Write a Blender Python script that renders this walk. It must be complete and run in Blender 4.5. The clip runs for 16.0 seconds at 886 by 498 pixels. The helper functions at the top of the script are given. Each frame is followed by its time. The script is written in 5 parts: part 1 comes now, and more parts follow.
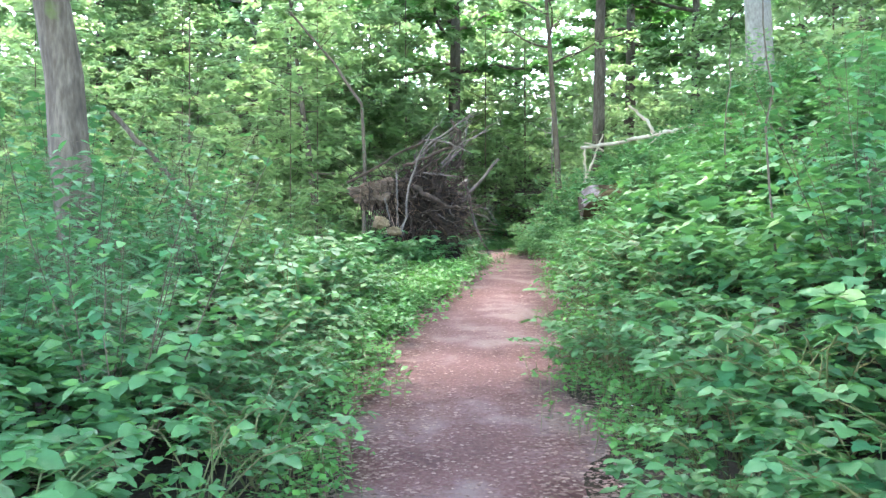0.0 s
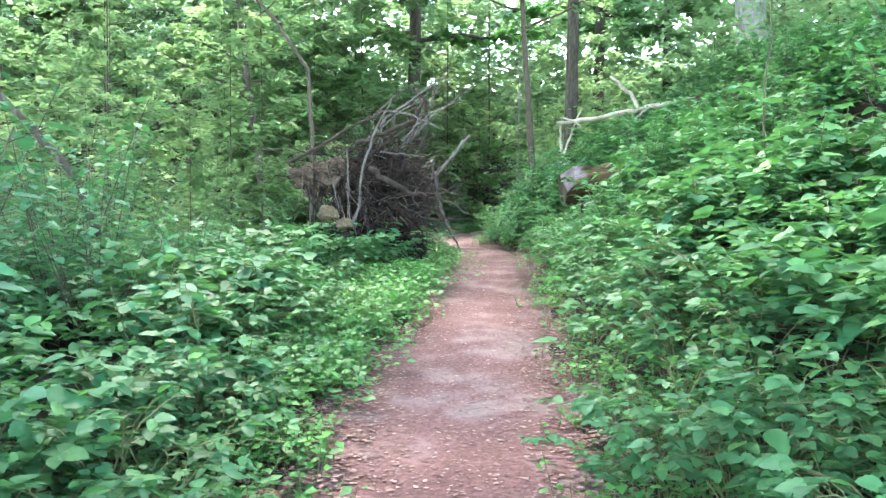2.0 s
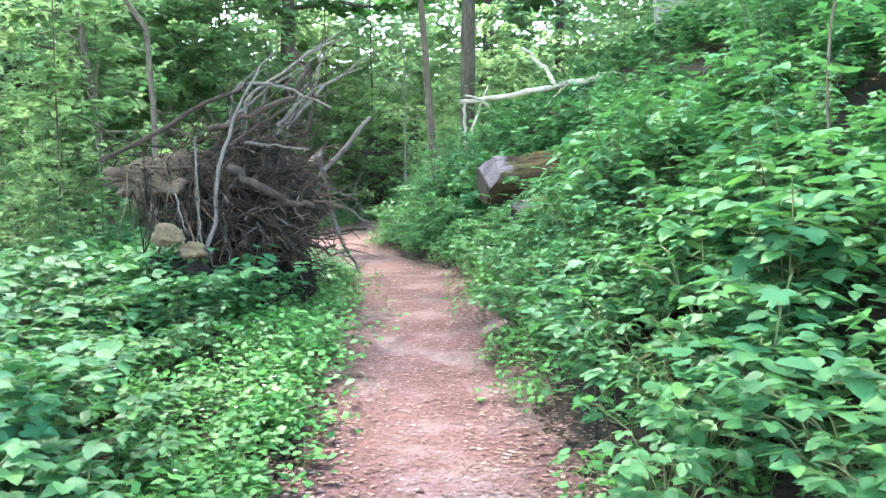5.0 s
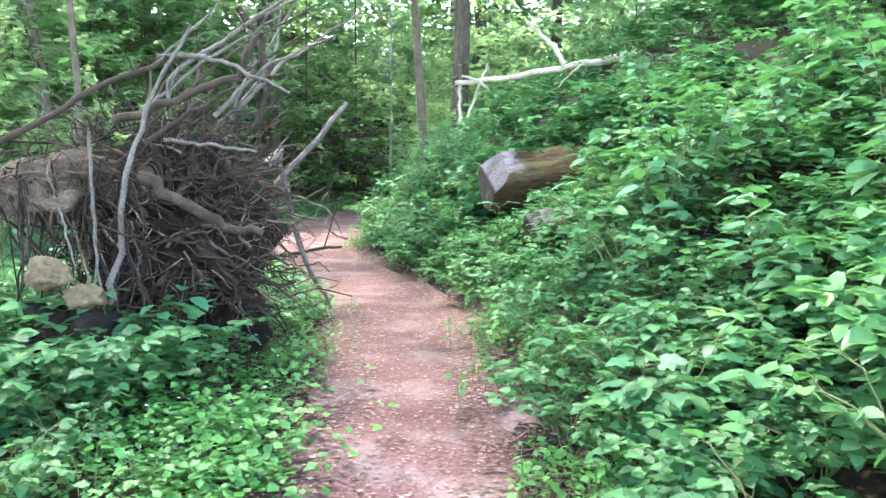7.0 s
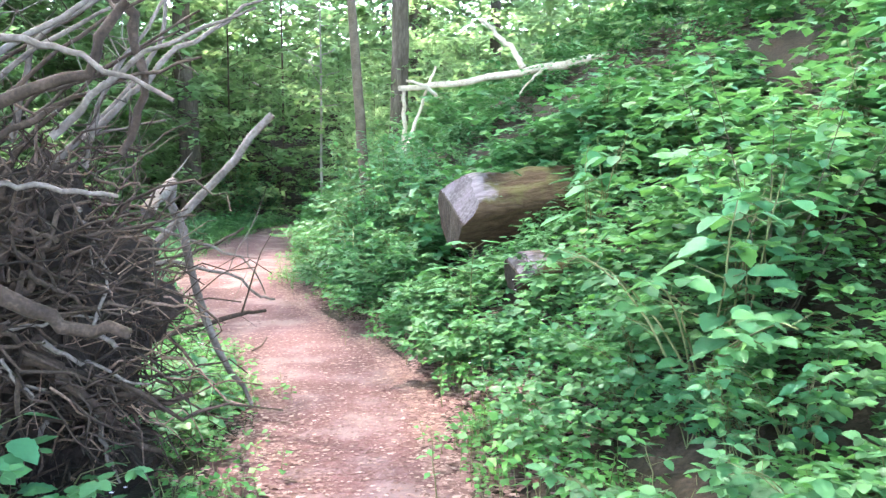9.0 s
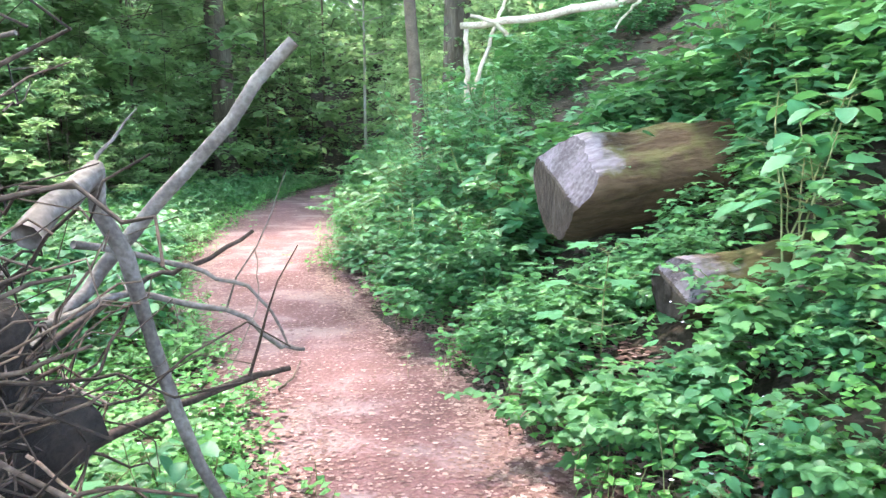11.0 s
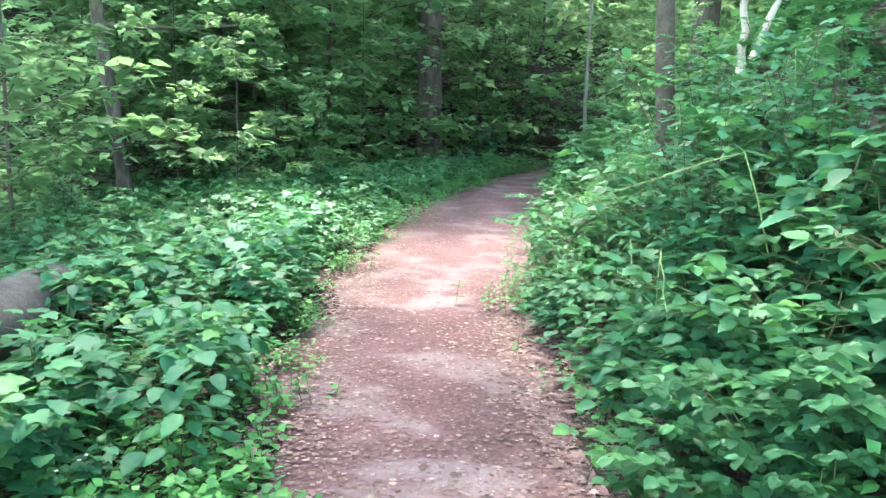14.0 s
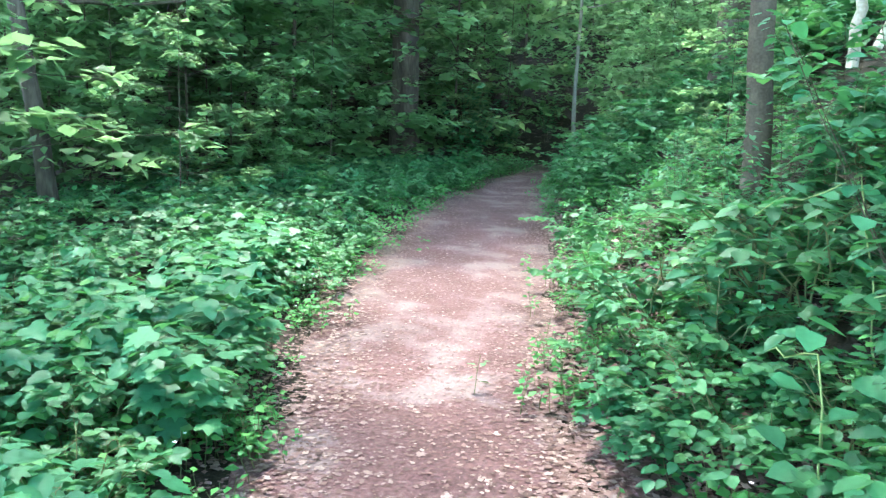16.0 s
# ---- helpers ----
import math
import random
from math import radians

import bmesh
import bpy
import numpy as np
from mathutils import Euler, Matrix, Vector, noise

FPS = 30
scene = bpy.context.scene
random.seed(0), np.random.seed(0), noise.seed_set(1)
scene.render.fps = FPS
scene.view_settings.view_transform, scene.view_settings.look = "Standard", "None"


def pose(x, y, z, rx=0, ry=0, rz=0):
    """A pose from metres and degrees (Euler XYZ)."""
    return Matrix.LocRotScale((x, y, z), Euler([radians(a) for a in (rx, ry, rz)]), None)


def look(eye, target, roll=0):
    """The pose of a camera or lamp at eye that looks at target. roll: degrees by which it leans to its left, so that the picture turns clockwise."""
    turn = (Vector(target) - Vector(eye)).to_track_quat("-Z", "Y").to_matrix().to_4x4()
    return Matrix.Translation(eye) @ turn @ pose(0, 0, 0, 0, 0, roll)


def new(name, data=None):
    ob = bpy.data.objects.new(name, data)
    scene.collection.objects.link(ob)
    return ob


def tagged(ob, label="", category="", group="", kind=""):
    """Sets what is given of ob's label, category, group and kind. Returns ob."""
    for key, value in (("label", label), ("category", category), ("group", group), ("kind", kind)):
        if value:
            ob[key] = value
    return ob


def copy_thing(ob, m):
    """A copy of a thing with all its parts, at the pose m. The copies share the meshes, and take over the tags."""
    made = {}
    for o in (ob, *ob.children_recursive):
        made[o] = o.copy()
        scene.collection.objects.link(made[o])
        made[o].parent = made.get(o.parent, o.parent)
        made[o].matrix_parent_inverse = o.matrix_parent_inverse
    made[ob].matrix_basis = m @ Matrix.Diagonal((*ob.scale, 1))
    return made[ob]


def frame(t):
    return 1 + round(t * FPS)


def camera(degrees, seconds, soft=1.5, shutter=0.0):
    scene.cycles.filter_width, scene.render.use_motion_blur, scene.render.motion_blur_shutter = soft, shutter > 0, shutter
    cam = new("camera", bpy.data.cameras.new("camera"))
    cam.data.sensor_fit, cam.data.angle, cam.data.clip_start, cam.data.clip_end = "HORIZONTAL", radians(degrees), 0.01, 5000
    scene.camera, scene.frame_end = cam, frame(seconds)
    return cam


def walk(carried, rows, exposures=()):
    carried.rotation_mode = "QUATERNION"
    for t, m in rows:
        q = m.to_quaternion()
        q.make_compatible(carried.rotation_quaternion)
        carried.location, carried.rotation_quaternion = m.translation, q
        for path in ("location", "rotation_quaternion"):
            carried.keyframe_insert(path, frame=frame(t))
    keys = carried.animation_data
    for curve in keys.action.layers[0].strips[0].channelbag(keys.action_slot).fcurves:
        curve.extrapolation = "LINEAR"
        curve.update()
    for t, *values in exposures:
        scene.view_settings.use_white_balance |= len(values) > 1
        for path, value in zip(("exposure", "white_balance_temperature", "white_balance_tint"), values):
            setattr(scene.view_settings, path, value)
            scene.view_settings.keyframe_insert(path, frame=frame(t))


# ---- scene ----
cam = camera(57.9, 16.0, soft=1.45)
METRES, EYE, TILT, LEAN, TURN = 16.0, 1.5, 0.0, 0.0, 0.0
ROWS = [
    (0.0, 0.0, 0.0, 0.0, -0.0, 0.0, 0.0),
    (0.5, 0.0026, 0.0357, 0.0011, -1.56, -1.17, -0.01),
    (1.0, 0.0024, 0.0684, 0.0042, -1.48, -1.42, -0.12),
    (1.5, 0.0023, 0.1022, 0.0104, -1.8, -1.5, -0.29),
    (2.0, -0.0026, 0.1357, 0.0156, -2.98, -1.72, -0.07),
    (2.5, -0.0055, 0.165, 0.0191, -4.63, -2.3, -0.08),
    (3.0, -0.0041, 0.1966, 0.0265, -8.2, -2.45, -0.01),
    (3.5, -0.0062, 0.2287, 0.0309, -12.08, -2.32, 0.83),
    (4.0, -0.006, 0.2568, 0.0327, -12.84, -2.23, 1.22),
    (6.5, 0.0083, 0.4133, 0.0516, -9.67, -5.23, -0.01),
    (7.0, 0.0149, 0.4404, 0.0562, -12.85, -4.74, -0.21),
    (7.5, 0.0205, 0.4644, 0.0615, -17.04, -3.96, -0.17),
    (8.0, 0.0198, 0.4938, 0.0661, -19.48, -3.41, 0.47),
    (8.5, 0.0241, 0.5232, 0.0664, -19.11, -3.69, 0.43),
    (9.0, 0.0279, 0.5543, 0.069, -17.88, -4.27, 0.13),
    (9.5, 0.0287, 0.5871, 0.0724, -16.26, -5.27, 0.49),
    (12.0, 0.0608, 0.7435, 0.0776, -13.13, -8.32, 0.46),
    (12.5, 0.0675, 0.7727, 0.0797, -10.33, -8.33, 0.09),
    (13.0, 0.0751, 0.8016, 0.0792, -6.92, -8.54, -0.73),
    (13.5, 0.0761, 0.8322, 0.0786, -3.32, -9.02, -0.83),
    (14.0, 0.0753, 0.8623, 0.0794, 0.49, -9.41, -1.5),
    (14.5, 0.0738, 0.8908, 0.0831, 2.16, -9.43, -2.27),
    (15.0, 0.0658, 0.9221, 0.0846, 1.91, -9.86, -2.18),
    (15.5, 0.061, 0.9536, 0.0833, 0.59, -10.23, -2.09),
    (16.0, 0.0576, 0.9836, 0.0843, -1.92, -10.03, -2.23),
]
EXPOSURES = [(0.0, 5.06, 7050, 14), (3.5, 5.14, 6750, 8), (7.0, 5.42, 6850, 14), (9.5, 5.58, 6950, 19), (12.5, 5.46, 6700, 14), (14.0, 5.38, 6500, 9), (16.0, 5.22, 6050, 1)]
walk(cam, [(t, pose(0, 0, EYE, TILT, LEAN, TURN) @ pose(METRES * x, METRES * y, METRES * z, 90 + pitch, roll, yaw)) for t, x, y, z, yaw, pitch, roll in ROWS], EXPOSURES)

# ---- light ----
SUN_EL, SUN_AZ = 62.0, 25.0     # degrees up; degrees to the left of straight ahead, minus: right
world = bpy.data.worlds.new("sky")
scene.world = world
world.use_nodes = True
wn = world.node_tree.nodes
sky = wn.new("ShaderNodeTexSky")
sky.sky_type = "NISHITA"
sky.sun_disc = False
sky.sun_elevation = radians(SUN_EL)
sky.sun_rotation = radians(-SUN_AZ)
sky.air_density, sky.dust_density = 1.0, 1.5
world.node_tree.links.new(sky.outputs[0], wn["Background"].inputs[0])
wn["Background"].inputs[1].default_value = 0.15
sun_dir = Vector((-math.sin(radians(SUN_AZ)) * math.cos(radians(SUN_EL)), math.cos(radians(SUN_AZ)) * math.cos(radians(SUN_EL)), math.sin(radians(SUN_EL))))
sun = new("sun", bpy.data.lights.new("sun", "SUN"))
sun.data.energy, sun.data.angle, sun.data.color = 0.52, radians(4.0), (1.0, 0.94, 0.84)
sun.matrix_world = look((0, 0, 0), -sun_dir)
sun.location = (0, 0, 60)

# ---- materials ----
def material(name):
    m = bpy.data.materials.new(name)
    m.use_nodes = True
    n = m.node_tree.nodes
    return m, n, m.node_tree.links, n["Principled BSDF"]


def ramp(n, stops):
    r = n.new("ShaderNodeValToRGB")
    els = r.color_ramp.elements
    while len(els) < len(stops):
        els.new(0.5)
    for e, (p, c) in zip(els, stops):
        e.position, e.color = p, (*c, 1)
    return r


def leaf_material(name, stops, gloss=0.5, through_light=0.3, glow=(0.14, 0.42, 0.09)):
    """Leaves: each one its own green, light coming through the blade."""
    m, n, l, bsdf = material(name)
    geo, info = n.new("ShaderNodeNewGeometry"), n.new("ShaderNodeObjectInfo")
    add = n.new("ShaderNodeMath")
    add.operation = "MULTIPLY_ADD"
    l.new(info.outputs["Random"], add.inputs[0])
    add.inputs[1].default_value = 0.22
    scale = n.new("ShaderNodeMath")
    scale.operation = "MULTIPLY"
    l.new(geo.outputs["Random Per Island"], scale.inputs[0])
    scale.inputs[1].default_value = 0.78
    l.new(scale.outputs[0], add.inputs[2])
    r = ramp(n, stops)
    l.new(add.outputs[0], r.inputs[0])
    tex = n.new("ShaderNodeTexCoord")
    no = n.new("ShaderNodeTexNoise")
    no.inputs["Scale"].default_value = 45.0
    l.new(tex.outputs["Object"], no.inputs["Vector"])
    mixc = n.new("ShaderNodeMix")
    mixc.data_type, mixc.blend_type = "RGBA", "MULTIPLY"
    mixc.inputs[0].default_value = 0.55
    l.new(r.outputs[0], mixc.inputs[6])
    vr = ramp(n, [(0.3, (0.72, 0.76, 0.76)), (0.7, (1.16, 1.13, 1.08))])
    l.new(no.outputs["Fac"], vr.inputs[0])
    l.new(vr.outputs[0], mixc.inputs[7])
    l.new(mixc.outputs[2], bsdf.inputs["Base Color"])
    bsdf.inputs["Roughness"].default_value = gloss
    bsdf.inputs["Specular IOR Level"].default_value = 0.22
    bump = n.new("ShaderNodeBump")
    bump.inputs["Strength"].default_value, bump.inputs["Distance"].default_value = 0.5, 0.004
    l.new(no.outputs["Fac"], bump.inputs["Height"])
    l.new(bump.outputs[0], bsdf.inputs["Normal"])
    tl = n.new("ShaderNodeBsdfTranslucent")
    tint = n.new("ShaderNodeMix")
    tint.data_type, tint.blend_type = "RGBA", "MIX"
    tint.inputs[0].default_value = 0.5
    l.new(mixc.outputs[2], tint.inputs[6])
    tint.inputs[7].default_value = (*glow, 1)
    l.new(tint.outputs[2], tl.inputs["Color"])
    mx = n.new("ShaderNodeMixShader")
    mx.inputs[0].default_value = through_light
    l.new(bsdf.outputs[0], mx.inputs[1])
    l.new(tl.outputs[0], mx.inputs[2])
    l.new(mx.outputs[0], n["Material Output"].inputs[0])
    return m


def rough_material(name, stops, scale=6.0, fine=60.0, bump=0.02, stretch=(1, 1, 1), rough=0.9, moss=None, detail=6.0, strands=False, bare=None):
    """Bark, soil, stone: noise at two scales drives colour and relief. moss: colour and threshold of patches on faces that look up."""
    m, n, l, bsdf = material(name)
    tex, mp = n.new("ShaderNodeTexCoord"), n.new("ShaderNodeMapping")
    mp.inputs["Scale"].default_value = stretch
    l.new(tex.outputs["Object"], mp.inputs["Vector"])
    a, b = n.new("ShaderNodeTexNoise"), n.new("ShaderNodeTexNoise")
    for t, s in ((a, scale), (b, fine)):
        t.inputs["Scale"].default_value, t.inputs["Detail"].default_value = s, detail
        l.new(mp.outputs[0], t.inputs["Vector"])
    mix = n.new("ShaderNodeMath")
    mix.operation = "MULTIPLY_ADD"
    l.new(b.outputs["Fac"], mix.inputs[0])
    mix.inputs[1].default_value = 0.5
    half = n.new("ShaderNodeMath")
    half.operation = "MULTIPLY"
    half.inputs[1].default_value = 0.5
    l.new(a.outputs["Fac"], half.inputs[0])
    l.new(half.outputs[0], mix.inputs[2])
    r = ramp(n, stops)
    l.new(mix.outputs[0], r.inputs[0])
    colour = r.outputs[0]
    if strands:
        geo = n.new("ShaderNodeNewGeometry")
        sr = ramp(n, [(0.0, (0.15, 0.13, 0.12)), (0.6, (0.6, 0.56, 0.53)), (0.85, (1.5, 1.42, 1.35)), (1.0, (3.4, 3.25, 3.1))])
        l.new(geo.outputs["Random Per Island"], sr.inputs[0])
        sm = n.new("ShaderNodeMix")
        sm.data_type, sm.blend_type = "RGBA", "MULTIPLY"
        sm.inputs[0].default_value = 1.0
        l.new(colour, sm.inputs[6])
        l.new(sr.outputs[0], sm.inputs[7])
        colour = sm.outputs[2]
    if moss:
        c, edge, scale_m, lift = (*moss, 0.35)[:4]
        geo, sep = n.new("ShaderNodeNewGeometry"), n.new("ShaderNodeSeparateXYZ")
        l.new(geo.outputs["Normal"], sep.inputs[0])
        mn = n.new("ShaderNodeTexNoise")
        mn.inputs["Scale"].default_value, mn.inputs["Detail"].default_value = scale_m, 5.0
        l.new(tex.outputs["Object"], mn.inputs["Vector"])
        up = n.new("ShaderNodeMath")
        up.operation = "MULTIPLY_ADD"
        l.new(sep.outputs["Z"], up.inputs[0])
        up.inputs[1].default_value = lift
        l.new(mn.outputs["Fac"], up.inputs[2])
        mr = ramp(n, [(edge, (0, 0, 0)), (edge + 0.12, (1, 1, 1))])
        l.new(up.outputs[0], mr.inputs[0])
        mm = n.new("ShaderNodeMix")
        mm.data_type = "RGBA"
        l.new(mr.outputs[0], mm.inputs[0])
        l.new(colour, mm.inputs[6])
        mm.inputs[7].default_value = (*c, 1)
        colour = mm.outputs[2]
    if bare:   # weather-bared wood near the log's end
        c, reach = bare
        bx = n.new("ShaderNodeSeparateXYZ")
        l.new(tex.outputs["Object"], bx.inputs[0])
        bn = n.new("ShaderNodeTexNoise")
        bn.inputs["Scale"].default_value, bn.inputs["Detail"].default_value = 4.0, 6.0
        l.new(tex.outputs["Object"], bn.inputs["Vector"])
        sub = n.new("ShaderNodeMath")
        sub.operation = "SUBTRACT"
        l.new(bn.outputs["Fac"], sub.inputs[0])
        l.new(bx.outputs["X"], sub.inputs[1])
        up = n.new("ShaderNodeMath")
        up.operation = "MULTIPLY_ADD"
        l.new(bx.outputs["Z"], up.inputs[0])
        up.inputs[1].default_value = 1.6
        l.new(sub.outputs[0], up.inputs[2])
        br = ramp(n, [(reach, (0, 0, 0)), (reach + 0.1, (1, 1, 1))])
        l.new(up.outputs[0], br.inputs[0])
        fine_c = ramp(n, [(0.35, tuple(0.5 * k for k in c)), (0.65, c)])
        l.new(b.outputs["Fac"], fine_c.inputs[0])
        bm_ = n.new("ShaderNodeMix")
        bm_.data_type = "RGBA"
        l.new(br.outputs[0], bm_.inputs[0])
        l.new(colour, bm_.inputs[6])
        l.new(fine_c.outputs[0], bm_.inputs[7])
        colour = bm_.outputs[2]
    l.new(colour, bsdf.inputs["Base Color"])
    bsdf.inputs["Roughness"].default_value = rough
    bsdf.inputs["Specular IOR Level"].default_value = 0.25
    bp = n.new("ShaderNodeBump")
    bp.inputs["Strength"].default_value, bp.inputs["Distance"].default_value = 0.9, bump
    l.new(mix.outputs[0], bp.inputs["Height"])
    l.new(bp.outputs[0], bsdf.inputs["Normal"])
    return m


G1, G2, G3, G4 = (0.028, 0.085, 0.036), (0.05, 0.15, 0.064), (0.074, 0.205, 0.075), (0.12, 0.27, 0.07)
M_BRAMBLE = leaf_material("bramble_leaf", [(0.0, G1), (0.45, G2), (0.85, G3), (1.0, G4)])
M_BROAD = leaf_material("broad_leaf", [(0.0, G1), (0.4, (0.034, 0.135, 0.065)), (0.85, (0.052, 0.185, 0.08)), (1.0, G4)])
M_HERB = leaf_material("herb_leaf", [(0.0, (0.036, 0.12, 0.038)), (0.5, (0.055, 0.19, 0.055)), (1.0, (0.11, 0.29, 0.07))], gloss=0.5)
M_BEECH = leaf_material("beech_leaf", [(0.0, (0.045, 0.11, 0.045)), (0.5, (0.075, 0.17, 0.07)), (1.0, (0.12, 0.23, 0.085))], through_light=0.6, glow=(0.34, 0.52, 0.22))
M_CANOPY = leaf_material("canopy_leaf", [(0.0, (0.03, 0.09, 0.025)), (1.0, (0.07, 0.18, 0.05))], through_light=0.42)
M_STEM = rough_material("green_stem", [(0.3, (0.06, 0.10, 0.03)), (0.7, (0.13, 0.12, 0.06))], 8, 50, 0.002, rough=0.7)
M_TWIG = rough_material("dark_twig_bark", [(0.3, (0.035, 0.028, 0.02)), (0.7, (0.10, 0.08, 0.06))], 10, 70, 0.004)
M_BARK = rough_material("grey_brown_bark", [(0.3, (0.024, 0.0192, 0.0144)), (0.5, (0.06, 0.0496, 0.0376)), (0.7, (0.12, 0.104, 0.084))], 5, 26, 0.03, (1, 1, 0.22), moss=((0.06, 0.09, 0.025), 0.66, 2.2))
M_PALEBARK = rough_material("smooth_grey_bark", [(0.3, (0.115, 0.108, 0.0936)), (0.5, (0.202, 0.194, 0.18)), (0.72, (0.302, 0.295, 0.274))], 3, 20, 0.008, (1, 1, 0.5))
M_DEADWOOD = rough_material("bleached_dead_wood", [(0.3, (0.0331, 0.0262, 0.022)), (0.5, (0.0804, 0.0677, 0.0594)), (0.7, (0.151, 0.135, 0.121))], 7, 60, 0.006, (1, 1, 1))
M_ROOT = rough_material("dry_root_bark", [(0.3, (0.0166, 0.0107, 0.0079)), (0.5, (0.0454, 0.0316, 0.0242)), (0.72, (0.114, 0.0859, 0.0698))], 9, 70, 0.006, strands=True)
# Near-black: dark earth plus the shade between the roots put into its colour.
M_SHADED_SOIL = rough_material("shaded_root_soil", [(0.3, (0.0036, 0.0024, 0.0018)), (0.5, (0.0108, 0.0072, 0.0054)), (0.72, (0.03, 0.0204, 0.015))], 6, 45, 0.03)
M_SOILPALE = rough_material("dry_soil", [(0.3, (0.03, 0.02, 0.014)), (0.5, (0.08, 0.055, 0.039)), (0.72, (0.17, 0.125, 0.092))], 9, 60, 0.05, moss=((0.05, 0.06, 0.02), 0.78, 6.0))
M_BLEACHED = rough_material("sunbleached_wood", [(0.3, (0.15, 0.12, 0.09)), (0.5, (0.315, 0.277, 0.225)), (0.7, (0.45, 0.42, 0.36))], 7, 50, 0.006)
M_GROUND = rough_material("forest_floor", [(0.3, (0.0084, 0.0066, 0.0042)), (0.5, (0.024, 0.018, 0.012)), (0.7, (0.057, 0.0408, 0.027))], 3, 40, 0.02)
M_PATH = rough_material("trodden_earth", [(0.3, (0.0521, 0.0254, 0.0253)), (0.48, (0.1, 0.0498, 0.0508)), (0.58, (0.132, 0.0763, 0.0796)), (0.7, (0.181, 0.136, 0.143))], 1.9, 42, 0.018, moss=((0.165, 0.118, 0.118), 0.52, 1.9, 0.0))
# Log browns and cut face darkened further, carrying the undercut's shade in their colour.
M_LOGWOOD = rough_material("weathered_shaded_log", [(0.28, (0.0129, 0.00662, 0.0027)), (0.45, (0.0322, 0.018, 0.0081)), (0.6, (0.0585, 0.0359, 0.0189)), (0.75, (0.0994, 0.0662, 0.0388))], 2.6, 30, 0.05, (0.3, 1, 1), moss=((0.06, 0.052, 0.017), 0.72, 5.0), bare=((0.16, 0.135, 0.145), 0.46))
M_CUT = rough_material("old_shaded_cut_wood", [(0.3, (0.00763, 0.0053, 0.00359)), (0.43, (0.0204, 0.0146, 0.0102)), (0.55, (0.0332, 0.0247, 0.018)), (0.72, (0.0589, 0.0464, 0.035))], 3.0, 22, 0.03, (1, 1.5, 0.6))
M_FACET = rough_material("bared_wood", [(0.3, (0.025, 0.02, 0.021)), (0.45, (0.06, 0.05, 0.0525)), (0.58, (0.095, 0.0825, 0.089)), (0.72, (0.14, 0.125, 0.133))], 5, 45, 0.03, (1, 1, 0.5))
M_STONE = rough_material("sandstone", [(0.3, (0.045, 0.0315, 0.018)), (0.5, (0.0975, 0.0705, 0.0405)), (0.7, (0.18, 0.132, 0.0825))], 4, 40, 0.012, moss=((0.09, 0.11, 0.04), 0.8, 4.0))


def litter_material():
    m, n, l, bsdf = material("dead_leaf")
    geo = n.new("ShaderNodeNewGeometry")
    info = n.new("ShaderNodeObjectInfo")
    add = n.new("ShaderNodeMath")
    add.operation = "ADD"
    l.new(geo.outputs["Random Per Island"], add.inputs[0])
    l.new(info.outputs["Random"], add.inputs[1])
    fr = n.new("ShaderNodeMath")
    fr.operation = "FRACT"
    l.new(add.outputs[0], fr.inputs[0])
    r = ramp(n, [(0.0, (0.06, 0.028, 0.024)), (0.35, (0.125, 0.068, 0.06)), (0.75, (0.17, 0.105, 0.095)), (1.0, (0.27, 0.195, 0.175))])
    l.new(fr.outputs[0], r.inputs[0])
    l.new(r.outputs[0], bsdf.inputs["Base Color"])
    bsdf.inputs["Roughness"].default_value = 0.75
    bsdf.inputs["Specular IOR Level"].default_value = 0.3
    return m


M_LITTER = litter_material()
M_CANE = rough_material("pale_cane", [(0.3, (0.12, 0.19, 0.06)), (0.7, (0.24, 0.30, 0.12))], 8, 60, 0.002, rough=0.6)
M_PETAL = rough_material("petal", [(0.3, (0.55, 0.48, 0.62)), (0.7, (0.8, 0.76, 0.84))], 20, 90, 0.001, rough=0.6)

# ---- geometry helpers ----
rng = np.random.default_rng(7)


class Geo:
    """Vertices and polygons gathered as arrays, then made into one mesh."""

    def __init__(self):
        self.v, self.f, self.n = [], [], 0

    def add(self, v, *faces):
        self.v.append(np.asarray(v, float))
        for f in faces:
            f = np.asarray(f, np.int64)
            self.f.append(f + self.n)
        self.n += len(v)
        return self

    def mesh(self, name, mat, smooth=False):
        v = np.concatenate(self.v)
        me = bpy.data.meshes.new(name)
        me.vertices.add(len(v))
        me.vertices.foreach_set("co", v.ravel())
        idx = np.concatenate([f.ravel() for f in self.f])
        sizes = np.concatenate([np.full(len(f), f.shape[1]) for f in self.f])
        me.loops.add(len(idx))
        me.loops.foreach_set("vertex_index", idx)
        me.polygons.add(len(sizes))
        me.polygons.foreach_set("loop_start", np.concatenate(([0], np.cumsum(sizes)[:-1])))
        if smooth:
            me.polygons.foreach_set("use_smooth", np.ones(len(sizes), bool))
        me.update(calc_edges=True)
        me.materials.append(mat)
        return me


def part(name, geo, mat, parent=None, label="", smooth=False):
    ob = new(name, geo.mesh(name, mat, smooth))
    if parent:
        ob.parent = parent
    return tagged(ob, label)


def thing(name, at, label, category, group="", kind=""):
    ob = new(name)
    ob.empty_display_size = 0.2
    ob.location = at
    return tagged(ob, label, category, group, kind)


